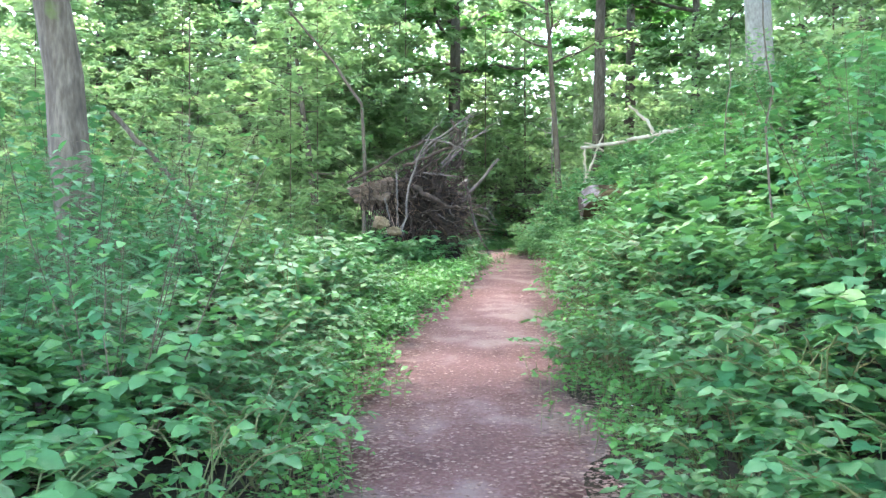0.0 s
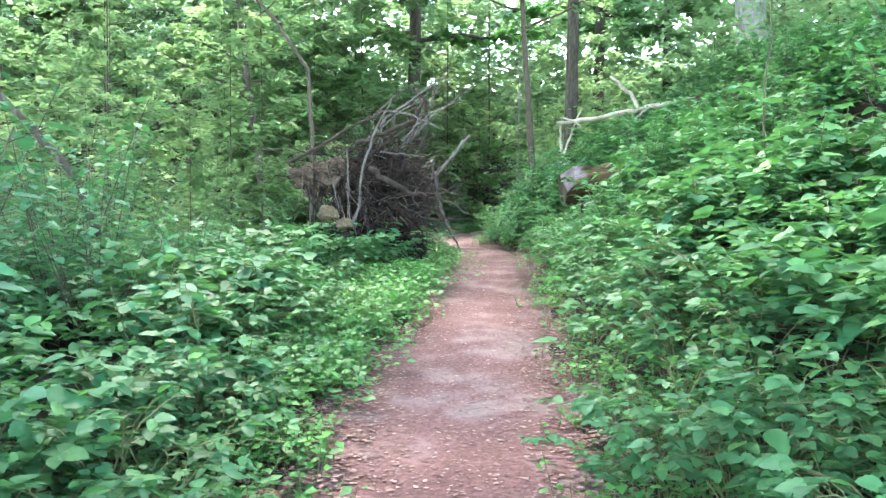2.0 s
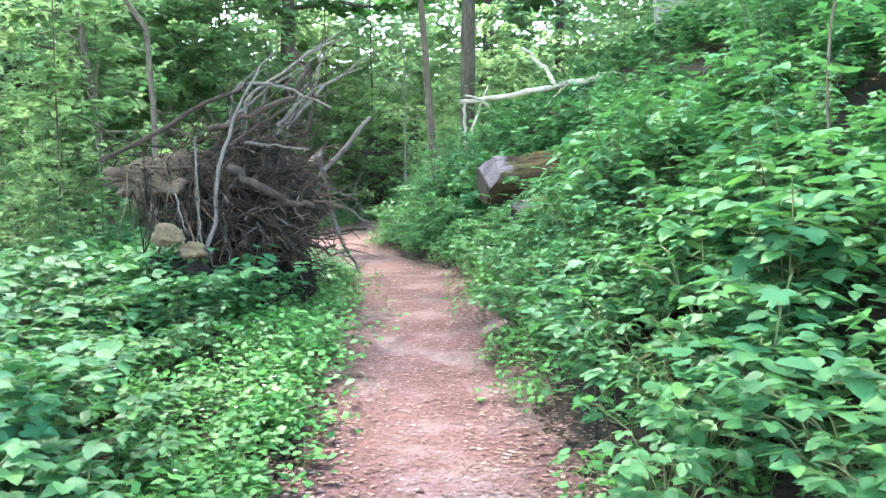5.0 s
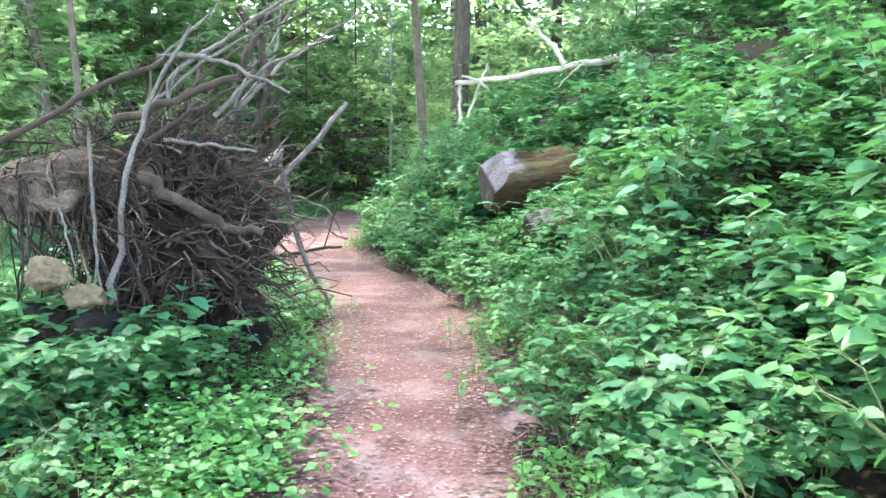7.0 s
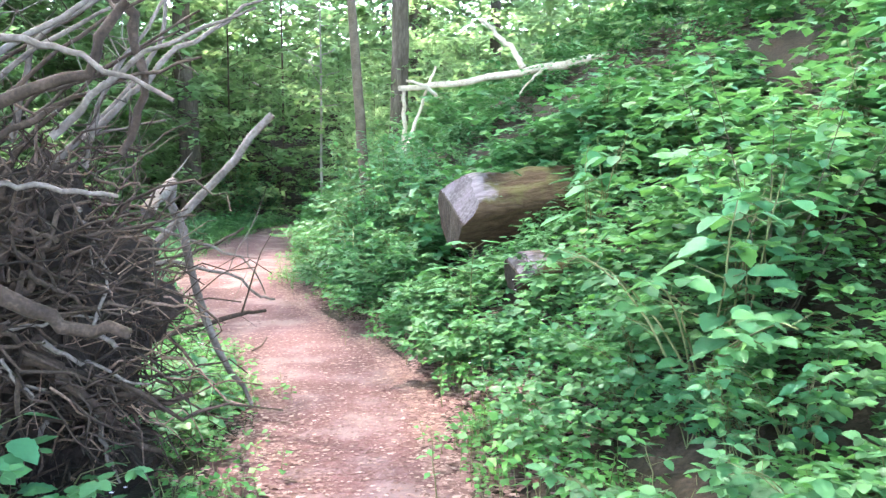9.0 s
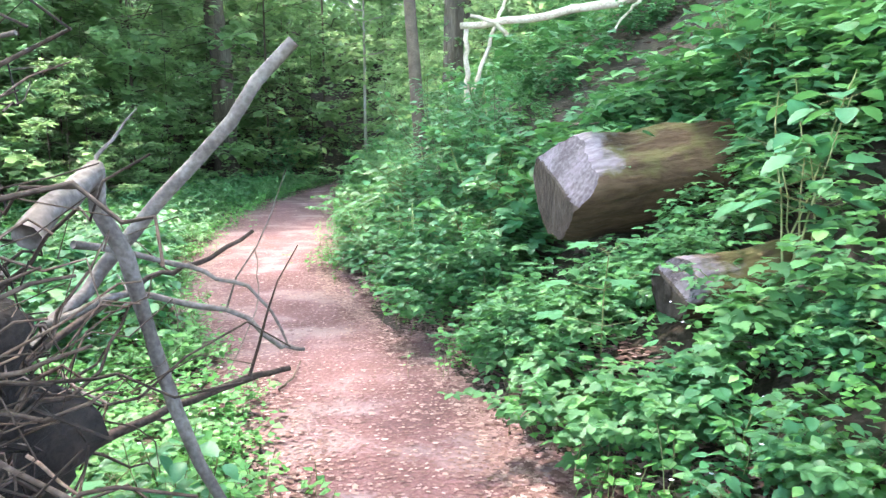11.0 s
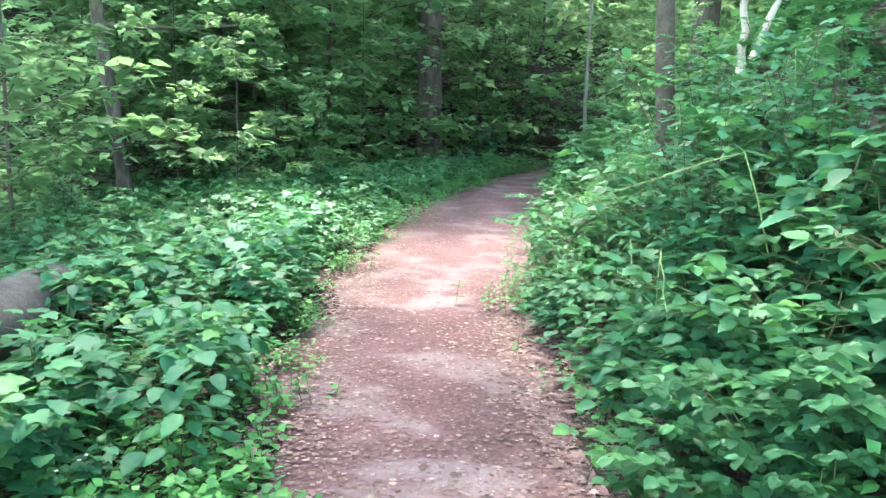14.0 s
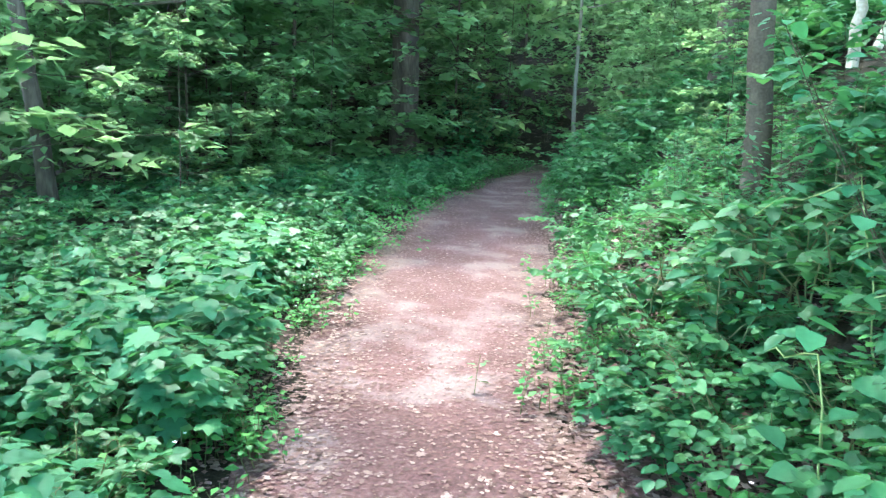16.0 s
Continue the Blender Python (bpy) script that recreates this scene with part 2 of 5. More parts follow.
def tube(geo, pts, radii, sides=6, cap=True):
    """A round limb along pts with its own radius at each."""
    pts = np.asarray(pts, float)
    k = len(pts)
    radii = np.asarray(radii, float)
    d = np.gradient(pts, axis=0)
    d /= np.linalg.norm(d, axis=1)[:, None] + 1e-9
    ref = np.array([0, 0, 1.0]) if abs(d[:, 2]).mean() < 0.8 else np.array([1.0, 0, 0])
    u = np.cross(d, ref)
    u /= np.linalg.norm(u, axis=1)[:, None] + 1e-9
    w = np.cross(d, u)
    a = np.linspace(0, 2 * np.pi, sides, endpoint=False)
    ring = u[:, None] * np.cos(a)[None, :, None] + w[:, None] * np.sin(a)[None, :, None]
    v = (pts[:, None] + ring * radii[:, None, None]).reshape(-1, 3)
    i, j = np.meshgrid(np.arange(k - 1), np.arange(sides), indexing="ij")
    i, j = i.ravel(), j.ravel()
    jn = (j + 1) % sides
    faces = [np.stack([i * sides + j, i * sides + jn, (i + 1) * sides + jn, (i + 1) * sides + j], 1)]
    if cap:
        faces += [np.arange(sides)[None], ((k - 1) * sides + np.arange(sides))[None, ::-1]]
    geo.add(v, *faces)


def wander(a, b, n, wob, r=rng):
    """A crooked line from a to b."""
    a, b = np.asarray(a, float), np.asarray(b, float)
    t = np.linspace(0, 1, n)[:, None]
    off = np.cumsum(r.normal(0, wob, (n, 3)), axis=0)
    off -= t * off[-1] + (1 - t) * off[0]
    return a + (b - a) * t + off


OVATE = (np.array([[0, 0, 0], [-0.36, 0.24, 0.07], [-0.33, 0.62, 0.05], [0, 1, -0.05], [0.33, 0.62, 0.05], [0.36, 0.24, 0.07]]), [np.array([[0, 3, 2, 1], [0, 5, 4, 3]])])
LANCE = (np.array([[0, 0, 0], [-0.2, 0.35, 0.04], [0, 1, -0.04], [0.2, 0.35, 0.04]]), [np.array([[0, 2, 1], [0, 3, 2]])])
LANCE_WIDE = (np.array([[0, 0, 0], [-0.4, 0.4, 0.06], [0, 1, -0.05], [0.4, 0.4, 0.06]]), [np.array([[0, 2, 1], [0, 3, 2]])])
LOBED = (np.array([[0, 0.0, 0], [-0.30, -0.05, 0.03], [-0.56, 0.22, 0.02], [-0.33, 0.36, 0.05], [-0.42, 0.74, 0.0], [-0.14, 0.66, 0.05], [0, 1.0, -0.05],
                   [0.14, 0.66, 0.05], [0.42, 0.74, 0.0], [0.33, 0.36, 0.05], [0.56, 0.22, 0.02], [0.30, -0.05, 0.03]]),
         [np.array([[0, 3, 2, 1], [0, 5, 4, 3], [0, 7, 6, 5], [0, 9, 8, 7], [0, 11, 10, 9]])])




def serrate(teeth, width, belly):
    """A toothed leaf blade, folded a little along its midrib and drooping at the tip."""
    n = teeth * 2
    y = np.linspace(0.0, 1.0, n + 1)
    w = width * np.sin(np.pi * y ** belly) ** 0.8
    w[1::2] *= 0.86
    yy = y + np.where(np.arange(n + 1) % 2 == 0, 0.025, 0.0) * (y > 0) * (y < 1)
    mid = np.stack([0 * y, y, -0.10 * y * y], 1)
    left = np.stack([-w, yy - 0.05 * np.sin(np.pi * y), 0.22 * w - 0.10 * y * y], 1)
    right = left * np.array([-1, 1, 1])
    k = np.arange(n)
    m = n + 1
    return np.concatenate([mid, left, right]), [np.concatenate([np.stack([k, k + 1, m + k + 1, m + k], 1), np.stack([k, 2 * m + k, 2 * m + k + 1, k + 1], 1)])]


FINE = serrate(5, 0.37, 0.75)
half_vine = np.array([[-0.24, -0.12, 0.03], [-0.46, 0.0, 0.03], [-0.5, 0.16, 0.04], [-0.41, 0.28, 0.05], [-0.53, 0.5, 0.0], [-0.36, 0.56, 0.04], [-0.25, 0.64, 0.05], [-0.19, 0.82, 0.0]])
VINE = (np.concatenate([[[0, 0, 0]], half_vine, [[0, 1, -0.09]], half_vine[::-1] * np.array([-1, 1, 1]), [[0, 0.5, -0.01]]]),
        [np.array([[18, k, k - 1] for k in range(2, 10)] + [[18, k + 1, k] for k in range(9, 17)] + [[0, 18, 1], [18, 0, 17]])])


def blades(geo, kind, pos, heading, pitch, roll, size):
    """Leaf blades of one kind at pos, each turned by heading (about z), pitch (tip up) and roll."""
    v0, faces = kind
    n = len(pos)
    if n == 0:
        return
    size = np.broadcast_to(size, (n,))
    ch, sh, cp, sp, cr, sr = np.cos(heading), np.sin(heading), np.cos(pitch), np.sin(pitch), np.cos(roll), np.sin(roll)
    x, y, z = v0[:, 0][None], v0[:, 1][None], v0[:, 2][None]
    x1, z1 = x * cr[:, None] + z * sr[:, None], -x * sr[:, None] + z * cr[:, None]
    y2, z2 = y * cp[:, None] - z1 * sp[:, None], y * sp[:, None] + z1 * cp[:, None]
    X, Y = x1 * ch[:, None] - y2 * sh[:, None], x1 * sh[:, None] + y2 * ch[:, None]
    v = np.stack([X, Y, z2], 2) * size[:, None, None] + np.asarray(pos)[:, None]
    m = len(v0)
    geo.add(v.reshape(-1, 3), *[(f[None] + (np.arange(n) * m)[:, None, None]).reshape(-1, f.shape[1]) for f in faces])


# ---- the lie of the land ----
GY = [-60, -15, 0, 4, 6.4, 9, 11.2, 13.4, 17, 22, 30, 36, 42, 50, 70, 140]
GZ = [-5, -1.4, 0, 0.48, 0.68, 0.95, 1.17, 1.24, 1.25, 1.34, 1.45, 1.68, 3.4, 6.0, 11, 26]
EY = [-60, 0, 3.5, 5, 6.9, 8.0, 9.5, 11, 12, 13.1, 14.3, 16.0, 16.9, 18, 19, 20.5, 22.4, 24.5, 27.5, 30.5, 33, 36, 44]
EL = [-0.3, -0.38, -0.4, -0.46, -0.42, -0.24, 0.18, 0.45, 0.62, 0.86, 0.95, 0.72, 0.46, 0.38, 0.28, 0.4, 0.36, 0.75, 1.28, 2.2, 3.6, 6.5, 16]
ER = [0.6, 0.6, 0.64, 0.72, 0.93, 1.08, 1.27, 1.47, 1.58, 1.82, 2.02, 2.02, 1.9, 1.72, 1.68, 1.8, 2.12, 2.5, 2.85, 3.25, 4.6, 8, 18]


def smooth_interp(y, xs, ys):
    return sum(np.interp(y + o, xs, ys) for o in (-0.9, -0.45, 0, 0.45, 0.9)) / 5


def path_l(y):
    return smooth_interp(y, EY, EL)


def path_r(y):
    return smooth_interp(y, EY, ER)


def lumps(x, y):
    return (np.sin(x * 1.7 + np.sin(y * 1.3) * 1.4) * np.sin(y * 1.9 + np.sin(x * 0.9) * 2) * 0.5 + np.sin(x * 0.63 + 1.3) * np.sin(y * 0.71 + 0.4)) * 0.5


def land(x, y):
    """Height of the ground: the path's own rise, a bank on the right, a slight fall on the left."""
    x, y = np.asarray(x, float), np.asarray(y, float)
    g = smooth_interp(y, GY, GZ)
    dr, dl = np.maximum(x - path_r(y) - 0.05, 0), np.maximum(path_l(y) - x - 0.05, 0)
    slope = np.interp(y, [0, 6, 11, 15, 20, 26, 31, 36], [0.2, 0.26, 0.44, 0.66, 0.76, 0.72, 0.5, 0.12])
    bank = slope * np.minimum(dr, 4.2) + 0.33 * np.clip(dr - 4.2, 0, 9)
    fall = -0.07 * np.minimum(dl, 7) + 0.16 * np.clip(dl - 9, 0, 30)
    off = np.clip((dr + dl) / 0.6, 0, 1)
    return g + bank + fall + off * 0.09 * lumps(x, y) + (1 - off) * 0.018 * lumps(x * 2.1, y * 1.6)


def sheet(xs, ys, lift=0.0):
    X, Y = np.meshgrid(xs, ys, indexing="xy")
    Z = land(X, Y) + lift
    v = np.stack([X, Y, Z], 2).reshape(-1, 3)
    nx, ny = len(xs), len(ys)
    i, j = np.meshgrid(np.arange(ny - 1), np.arange(nx - 1), indexing="ij")
    i, j = i.ravel(), j.ravel()
    return Geo().add(v, np.stack([i * nx + j, i * nx + j + 1, (i + 1) * nx + j + 1, (i + 1) * nx + j], 1))


gx = np.concatenate([np.linspace(-400, -30, 12)[:-1], np.linspace(-30, -6, 25)[:-1], np.linspace(-6, 8, 71)[:-1], np.linspace(8, 30, 23)[:-1], np.linspace(30, 400, 12)])
gy = np.concatenate([np.linspace(-400, -12, 14)[:-1], np.linspace(-12, 36, 193)[:-1], np.linspace(36, 80, 30)[:-1], np.linspace(80, 400, 10)])
ground = tagged(part("ground", sheet(gx, gy), M_GROUND, smooth=True), "dark forest floor of soil, rotten leaves and moss", "ground", kind="structure")

# the trodden path, a little proud of the soil around it
py = np.arange(-8, 40, 0.12)
cols = np.linspace(0, 1, 15)
pl, pr = path_l(py) - 0.25, path_r(py) + 0.25
jl = 0.10 * np.sin(py * 2.3) + 0.06 * np.sin(py * 5.1 + 1)
jr = 0.10 * np.sin(py * 2.7 + 2) + 0.06 * np.sin(py * 4.7)
PX = (pl + jl)[:, None] + ((pr + jr) - (pl + jl))[:, None] * cols[None]
PYY = np.repeat(py[:, None], len(cols), 1)
edge_fall = 0.05 * (np.abs(cols - 0.5) * 2) ** 6
PZ = land(PX, PYY) + 0.018 - edge_fall[None]
i, j = np.meshgrid(np.arange(len(py) - 1), np.arange(len(cols) - 1), indexing="ij")
i, j = i.ravel(), j.ravel()
nc = len(cols)
path_geo = Geo().add(np.stack([PX, PYY, PZ], 2).reshape(-1, 3), np.stack([i * nc + j, i * nc + j + 1, (i + 1) * nc + j + 1, (i + 1) * nc + j], 1))
path = tagged(part("path", path_geo, M_PATH, smooth=True), "trodden reddish-brown earth path strewn with dead leaves", "path", kind="structure")


# ---- plants ----
def bramble_geo(r, height, stems, leaflet, spread, kind):
    """Arching prickly canes with leaves of three leaflets."""
    st, lf = Geo(), Geo()
    for s in range(stems):
        az = r.uniform(0, 2 * np.pi)
        reach = spread * r.uniform(0.5, 1.1)
        h = height * r.uniform(0.6, 1.1)
        t = np.linspace(0, 1, 7)
        wig = r.normal(0, 0.02, (7, 2)).cumsum(0)
        pts = np.stack([np.cos(az) * reach * t + wig[:, 0], np.sin(az) * reach * t + wig[:, 1], h * (1 - (1 - t * 1.15) ** 2) * 1.0 - 0.03], 1)
        tube(st, pts, np.linspace(0.006, 0.002, 7), 3, False)
        for k in range(r.integers(6, 9)):
            u = r.uniform(0.25, 1.0)
            p = np.array([np.interp(u, t, pts[:, c]) for c in range(3)])
            a2 = az + r.uniform(-1.9, 1.9)
            q = p + np.array([np.cos(a2), np.sin(a2), 0.35]) * r.uniform(0.05, 0.13)
            tube(st, [p, q], [0.002, 0.0012], 3, False)
            hd = np.array([a2 - np.pi / 2, a2 - np.pi / 2 + 1.35, a2 - np.pi / 2 - 1.35]) + r.normal(0, 0.12, 3)
            sz = leaflet * r.uniform(0.75, 1.25) * np.array([1.15, 0.9, 0.9])
            blades(lf, kind, np.repeat(q[None], 3, 0), hd, r.normal(-0.12, 0.22, 3), r.normal(0, 0.25, 3), sz)
    return st, lf


def broad_geo(r, height, stems, size, kind, most=7, lean_most=0.4):
    """Upright shoots with broad leaves held flat in tiers."""
    st, lf = Geo(), Geo()
    for s in range(stems):
        az = r.uniform(0, 2 * np.pi)
        lean = r.uniform(0.05, lean_most)
        h = height * r.uniform(0.55, 1.1)
        top = np.array([np.cos(az) * lean * h, np.sin(az) * lean * h, h])
        pts = wander((r.normal(0, 0.04), r.normal(0, 0.04), -0.03), top, 6, 0.012, r)
        tube(st, pts, np.linspace(0.006, 0.0025, 6), 3, False)
        tiers = r.integers(most - 3, most)
        for k in range(tiers):
            u = 0.3 + 0.7 * (k + r.uniform(0, 0.6)) / tiers
            p = np.array([np.interp(u, np.linspace(0, 1, 6), pts[:, c]) for c in range(3)])
            a0 = r.uniform(0, 2 * np.pi)
            for w in range(2 if k < tiers - 1 else 3):
                a2 = a0 + w * (np.pi if k < tiers - 1 else 2.1) + r.normal(0, 0.25)
                ln = r.uniform(0.05, 0.14) * (1.2 - 0.5 * u)
                q = p + np.array([np.cos(a2) * ln, np.sin(a2) * ln, 0.35 * ln])
                tube(st, [p, q], [0.002, 0.0013], 3, False)
                blades(lf, kind, q[None], np.array([a2 - np.pi / 2]), r.normal(-0.2, 0.2, 1), r.normal(0, 0.22, 1), size * r.uniform(0.7, 1.2))
    return st, lf


def herb_geo(r, height, count, size):
    """A low tuft of small-leaved woodland herbs."""
    st, lf = Geo(), Geo()
    for s in range(count):
        x, y = r.normal(0, 0.13, 2)
        h = height * r.uniform(0.5, 1.1)
        pts = wander((x, y, -0.02), (x + r.normal(0, 0.04), y + r.normal(0, 0.04), h), 4, 0.006, r)
        tube(st, pts, [0.0025, 0.002, 0.002, 0.0015], 3, False)
        m = r.integers(6, 10)
        u = r.uniform(0.35, 1.0, m)
        p = np.stack([np.interp(u, np.linspace(0, 1, 4), pts[:, c]) for c in range(3)], 1)
        a = r.uniform(0, 2 * np.pi, m)
        p[:, 0] += np.cos(a) * 0.015
        p[:, 1] += np.sin(a) * 0.015
        blades(lf, LANCE_WIDE, p, a - np.pi / 2, r.normal(0.0, 0.3, m), r.normal(0, 0.3, m), size * r.uniform(0.6, 1.3, m))
    return st, lf


def fern_geo(r, fronds, length):
    st, lf = Geo(), Geo()
    for s in range(fronds):
        az = s * 2 * np.pi / fronds + r.normal(0, 0.2)
        t = np.linspace(0, 1, 9)
        L = length * r.uniform(0.8, 1.1)
        pts = np.stack([np.cos(az) * L * t * 0.85, np.sin(az) * L * t * 0.85, L * (0.9 * t - 0.75 * t * t)], 1)
        tube(st, pts, np.linspace(0.004, 0.001, 9), 3, False)
        for u in np.linspace(0.15, 0.98, 22):
            p = np.array([np.interp(u, t, pts[:, c]) for c in range(3)])
            sz = L * 0.24 * np.sin(np.pi * (0.12 + 0.86 * u)) + 0.01
            blades(lf, LANCE, np.repeat(p[None], 2, 0), np.array([az - np.pi / 2 + 1.25, az - np.pi / 2 - 1.25]), np.array([-0.1, -0.1]), r.normal(0, 0.1, 2), sz)
    return st, lf


def pr_(seed):
    return np.random.default_rng(seed)


BRAMBLES = [bramble_geo(pr_(10 + k), 0.5, 9, 0.072, 0.5, OVATE) for k in range(4)]
BRAMBLES_FINE = [bramble_geo(pr_(10 + k), 0.5, 9, 0.072, 0.5, FINE) for k in range(4)]
BRAMBLES_FAR = [bramble_geo(pr_(10 + k), 0.5, 8, 0.085, 0.5, LANCE_WIDE) for k in range(4)]
BROADS = [broad_geo(pr_(30 + k), 0.62, 6, 0.11, LOBED if k % 3 else OVATE) for k in range(4)]
BROADS_FINE = [broad_geo(pr_(30 + k), 0.62, 6, 0.115, (FINE, VINE, LOBED)[k % 3]) for k in range(4)]
HERBS = [herb_geo(pr_(50 + k), 0.2, 16, 0.045) for k in range(3)]
FERNS = [fern_geo(pr_(70), 7, 0.5)]


def joined(geos, places):
    """The same plant geometry set down many times over, as one mesh. places: (proto index, x, y, z, turn, scale)."""
    out = Geo()
    for k, g in enumerate(geos):
        pl = [p for p in places if p[0] == k]
        if not pl:
            continue
        v = np.concatenate(g.v)
        for _, x, y, z, a, s in pl:
            c, sn = math.cos(a) * s, math.sin(a) * s
            w = np.stack([v[:, 0] * c - v[:, 1] * sn + x, v[:, 0] * sn + v[:, 1] * c + y, v[:, 2] * s + z], 1)
            base = out.n
            out.v.append(w)
            out.f += [f + base for f in g.f]
            out.n += len(w)
    return out


KEEP_OUT = [(-0.35, 12.7, 0.62), (2.75, 15.6, 0.33), (3.2, 15.6, 0.36), (3.7, 15.65, 0.36), (2.6, 14.15, 0.3), (3.1, 14.35, 0.25), (6.4, 22.3, 1.7), (5.6, 20.3, 0.5), (2.85, 11.3, 0.15)]


def free(x, y, gap):
    if -gap + path_l(y) < x < path_r(y) + gap:
        return False
    return all((x - a) ** 2 + (y - b) ** 2 > c * c for a, b, c in KEEP_OUT)


def scatter(density, near, far, y0, y1, gap, seed):
    """Spots beside the path, out to far metres from its edge, thinning beyond near."""
    r = pr_(seed)
    spots = []
    for side in (-1, 1):
        n = int(density * (y1 - y0) * far)
        ys = r.uniform(y0, y1, n)
        d = r.uniform(0, far, n)
        keep = r.uniform(0, 1, n) < np.where(d < near, 1.0, 0.33)
        xs = np.where(side < 0, path_l(ys) - gap - d, path_r(ys) + gap + d)
        for x, y, k in zip(xs, ys, keep):
            if k and free(x, y, gap * 0.8):
                spots.append((x, y))
    return spots


def plant_all(name, geos, mat, spots, scale, label, stuff_label, category, group, seed, singles, fine=None, coarse=None):
    """The nearest `singles` spots become plants of their own, the rest one sheet of undergrowth."""
    r = pr_(seed)
    protos = [thing(name, (0, 0, 0), label, category, group) for g in geos]
    for ob, (st, lf) in zip(protos, fine or geos):
        tagged(part("stem", st, M_STEM, ob), kind="stuff")
        tagged(part("foliage", lf, mat, ob), kind="stuff")
    used = [False] * len(geos)
    near = [(min(abs(x - path_l(y)), abs(x - path_r(y))) + (0 if 1 < y < 22 else 4), x, y) for x, y in spots]
    near.sort()
    rest = []
    for q, (d, x, y) in enumerate(near):
        k = int(r.integers(len(geos)))
        s, a = scale(x, y) * r.uniform(0.75, 1.25), r.uniform(0, 6.28)
        z = float(land(x, y))
        if q < singles:
            if not used[k]:
                ob, used[k] = protos[k], True
                ob.location, ob.rotation_euler, ob.scale = (x, y, z), (0, 0, a), (s, s, s)
            else:
                ob = copy_thing(protos[k], pose(x, y, z, 0, 0, math.degrees(a)))
                ob.scale = (s, s, s)
        else:
            rest.append((k, x, y, z, a, s))
    if rest and coarse:
        away = [p for p in rest if p[2] > 22 or max(p[1] - path_r(p[2]), path_l(p[2]) - p[1]) > 2.4]
        rest = [p for p in rest if p not in away]
        tagged(part(name + "_backdrop_thicket", joined([g[1] for g in coarse], away), mat), stuff_label + " farther from the path", "undergrowth", kind="stuff")
    if rest:
        bed = joined([g[1] for g in geos], rest)
        tagged(part(name + "_thicket", bed, mat), stuff_label, "undergrowth", kind="stuff")


# ---- undergrowth ----
LOW = [(2.6, 11.1, 0.6, 0.6), (2.1, 15.1, 0.75, 0.5), (2.6, 14.8, 0.6, 0.5), (0.05, 11.5, 0.6, 0.5), (0.35, 11.9, 0.5, 0.5), (0.3, 15.5, 1.4, 0.55), (-0.5, 10.0, 1.3, 0.55), (2.45, 13.8, 0.8, 0.55), (3.1, 15.0, 0.55, 0.4), (3.7, 15.0, 0.5, 0.45), (2.6, 14.9, 0.5, 0.8), (5.0, 18.5, 1.3, 0.5), (4.0, 19.0, 1.0, 0.55), (2.8, 13.2, 0.75, 0.6), (2.4, 12.4, 0.6, 0.6), (3.3, 21.5, 1.3, 0.45), (4.6, 21.5, 1.2, 0.45), (3.5, 23.6, 1.3, 0.45)]


def tall(x, y):
    """How large the plants grow: low at the path's edge, taller inland, low again round the log and the root plate."""
    right = x > path_r(y)
    d = max(x - path_r(y), path_l(y) - x, 0)
    s = min(0.6 + 0.4 * d, 1.15) * (1.1 if right else 1.0)
    if not right and 6.5 < y < 11.5 and d < 0.9:
        s *= 0.6
    if not right and y > 14:
        s *= 0.8
    for a, b, c, k in LOW:
        if (x - a) ** 2 + (y - b) ** 2 < c * c:
            s *= k
    return s


plant_all("bramble_plant", BRAMBLES, M_BRAMBLE, scatter(6.0, 2.6, 7.0, -2.0, 33.0, 0.2, 101), tall, "green bramble plant with arching canes beside the path",
          "dense thicket of green bramble leaves", "bramble", "brambles beside the path", 201, 220, BRAMBLES_FINE, BRAMBLES_FAR)
plant_all("broadleaf_seedling", BROADS, M_BROAD, scatter(1.9, 3.0, 7.0, -2.0, 33.0, 0.28, 102), tall, "broad-leaved green tree seedling among the brambles",
          "mass of broad-leaved seedlings among brambles", "seedling", "seedlings beside the path", 202, 200, BROADS_FINE)
plant_all("woodland_herb", HERBS, M_HERB, scatter(9.0, 1.2, 2.2, 0.5, 33.0, 0.05, 103), lambda x, y: 1.0, "low tuft of small-leaved light green woodland herbs",
          "carpet of small-leaved woodland herbs along the path", "herb", "herbs along the path edge", 203, 260)

# plants that hide the foot of the root plate and fill the bank's lower edge
r = pr_(119)
foot = [(x, y, r.uniform(0.75, 1.0)) for x, y in zip(r.uniform(-1.5, -0.45, 26), r.uniform(11.3, 11.85, 26))]
foot += [(float(path_r(y)) + d, y, r.uniform(0.5, 0.75)) for d, y in zip(r.uniform(0.3, 1.9, 70), r.uniform(8.5, 12.8, 70)) if (float(path_r(y)) + d - 2.6) ** 2 + (y - 11.1) ** 2 > 0.2]
foot += [(float(path_r(y)) + d, y, r.uniform(0.6, 0.85)) for d, y in zip(r.uniform(0.35, 1.4, 22), r.uniform(9.4, 10.7, 22))]
foot_bed = joined([g[1] for g in BRAMBLES], [(int(r.integers(4)), x, y, float(land(x, y)), r.uniform(0, 6.28), k) for x, y, k in foot])
tagged(part("bank_brambles", foot_bed, M_BRAMBLE), "low brambles at the foot of root plate and bank", "undergrowth", kind="stuff")
wide = [(float(path_l(y)) - d, y) for d, y in zip(r.uniform(0.3, 1.9, 44), r.uniform(16.6, 22.5, 44))]
wide_bed = joined([g[1] for g in BROADS_FINE], [(int(r.integers(4)), x, y, float(land(x, y)), r.uniform(0, 6.28), r.uniform(0.75, 1.15)) for x, y in wide])
tagged(part("broadleaf_bed", wide_bed, M_BROAD), "bright broad-leaved plants beside the sunny bend", "undergrowth", kind="stuff")

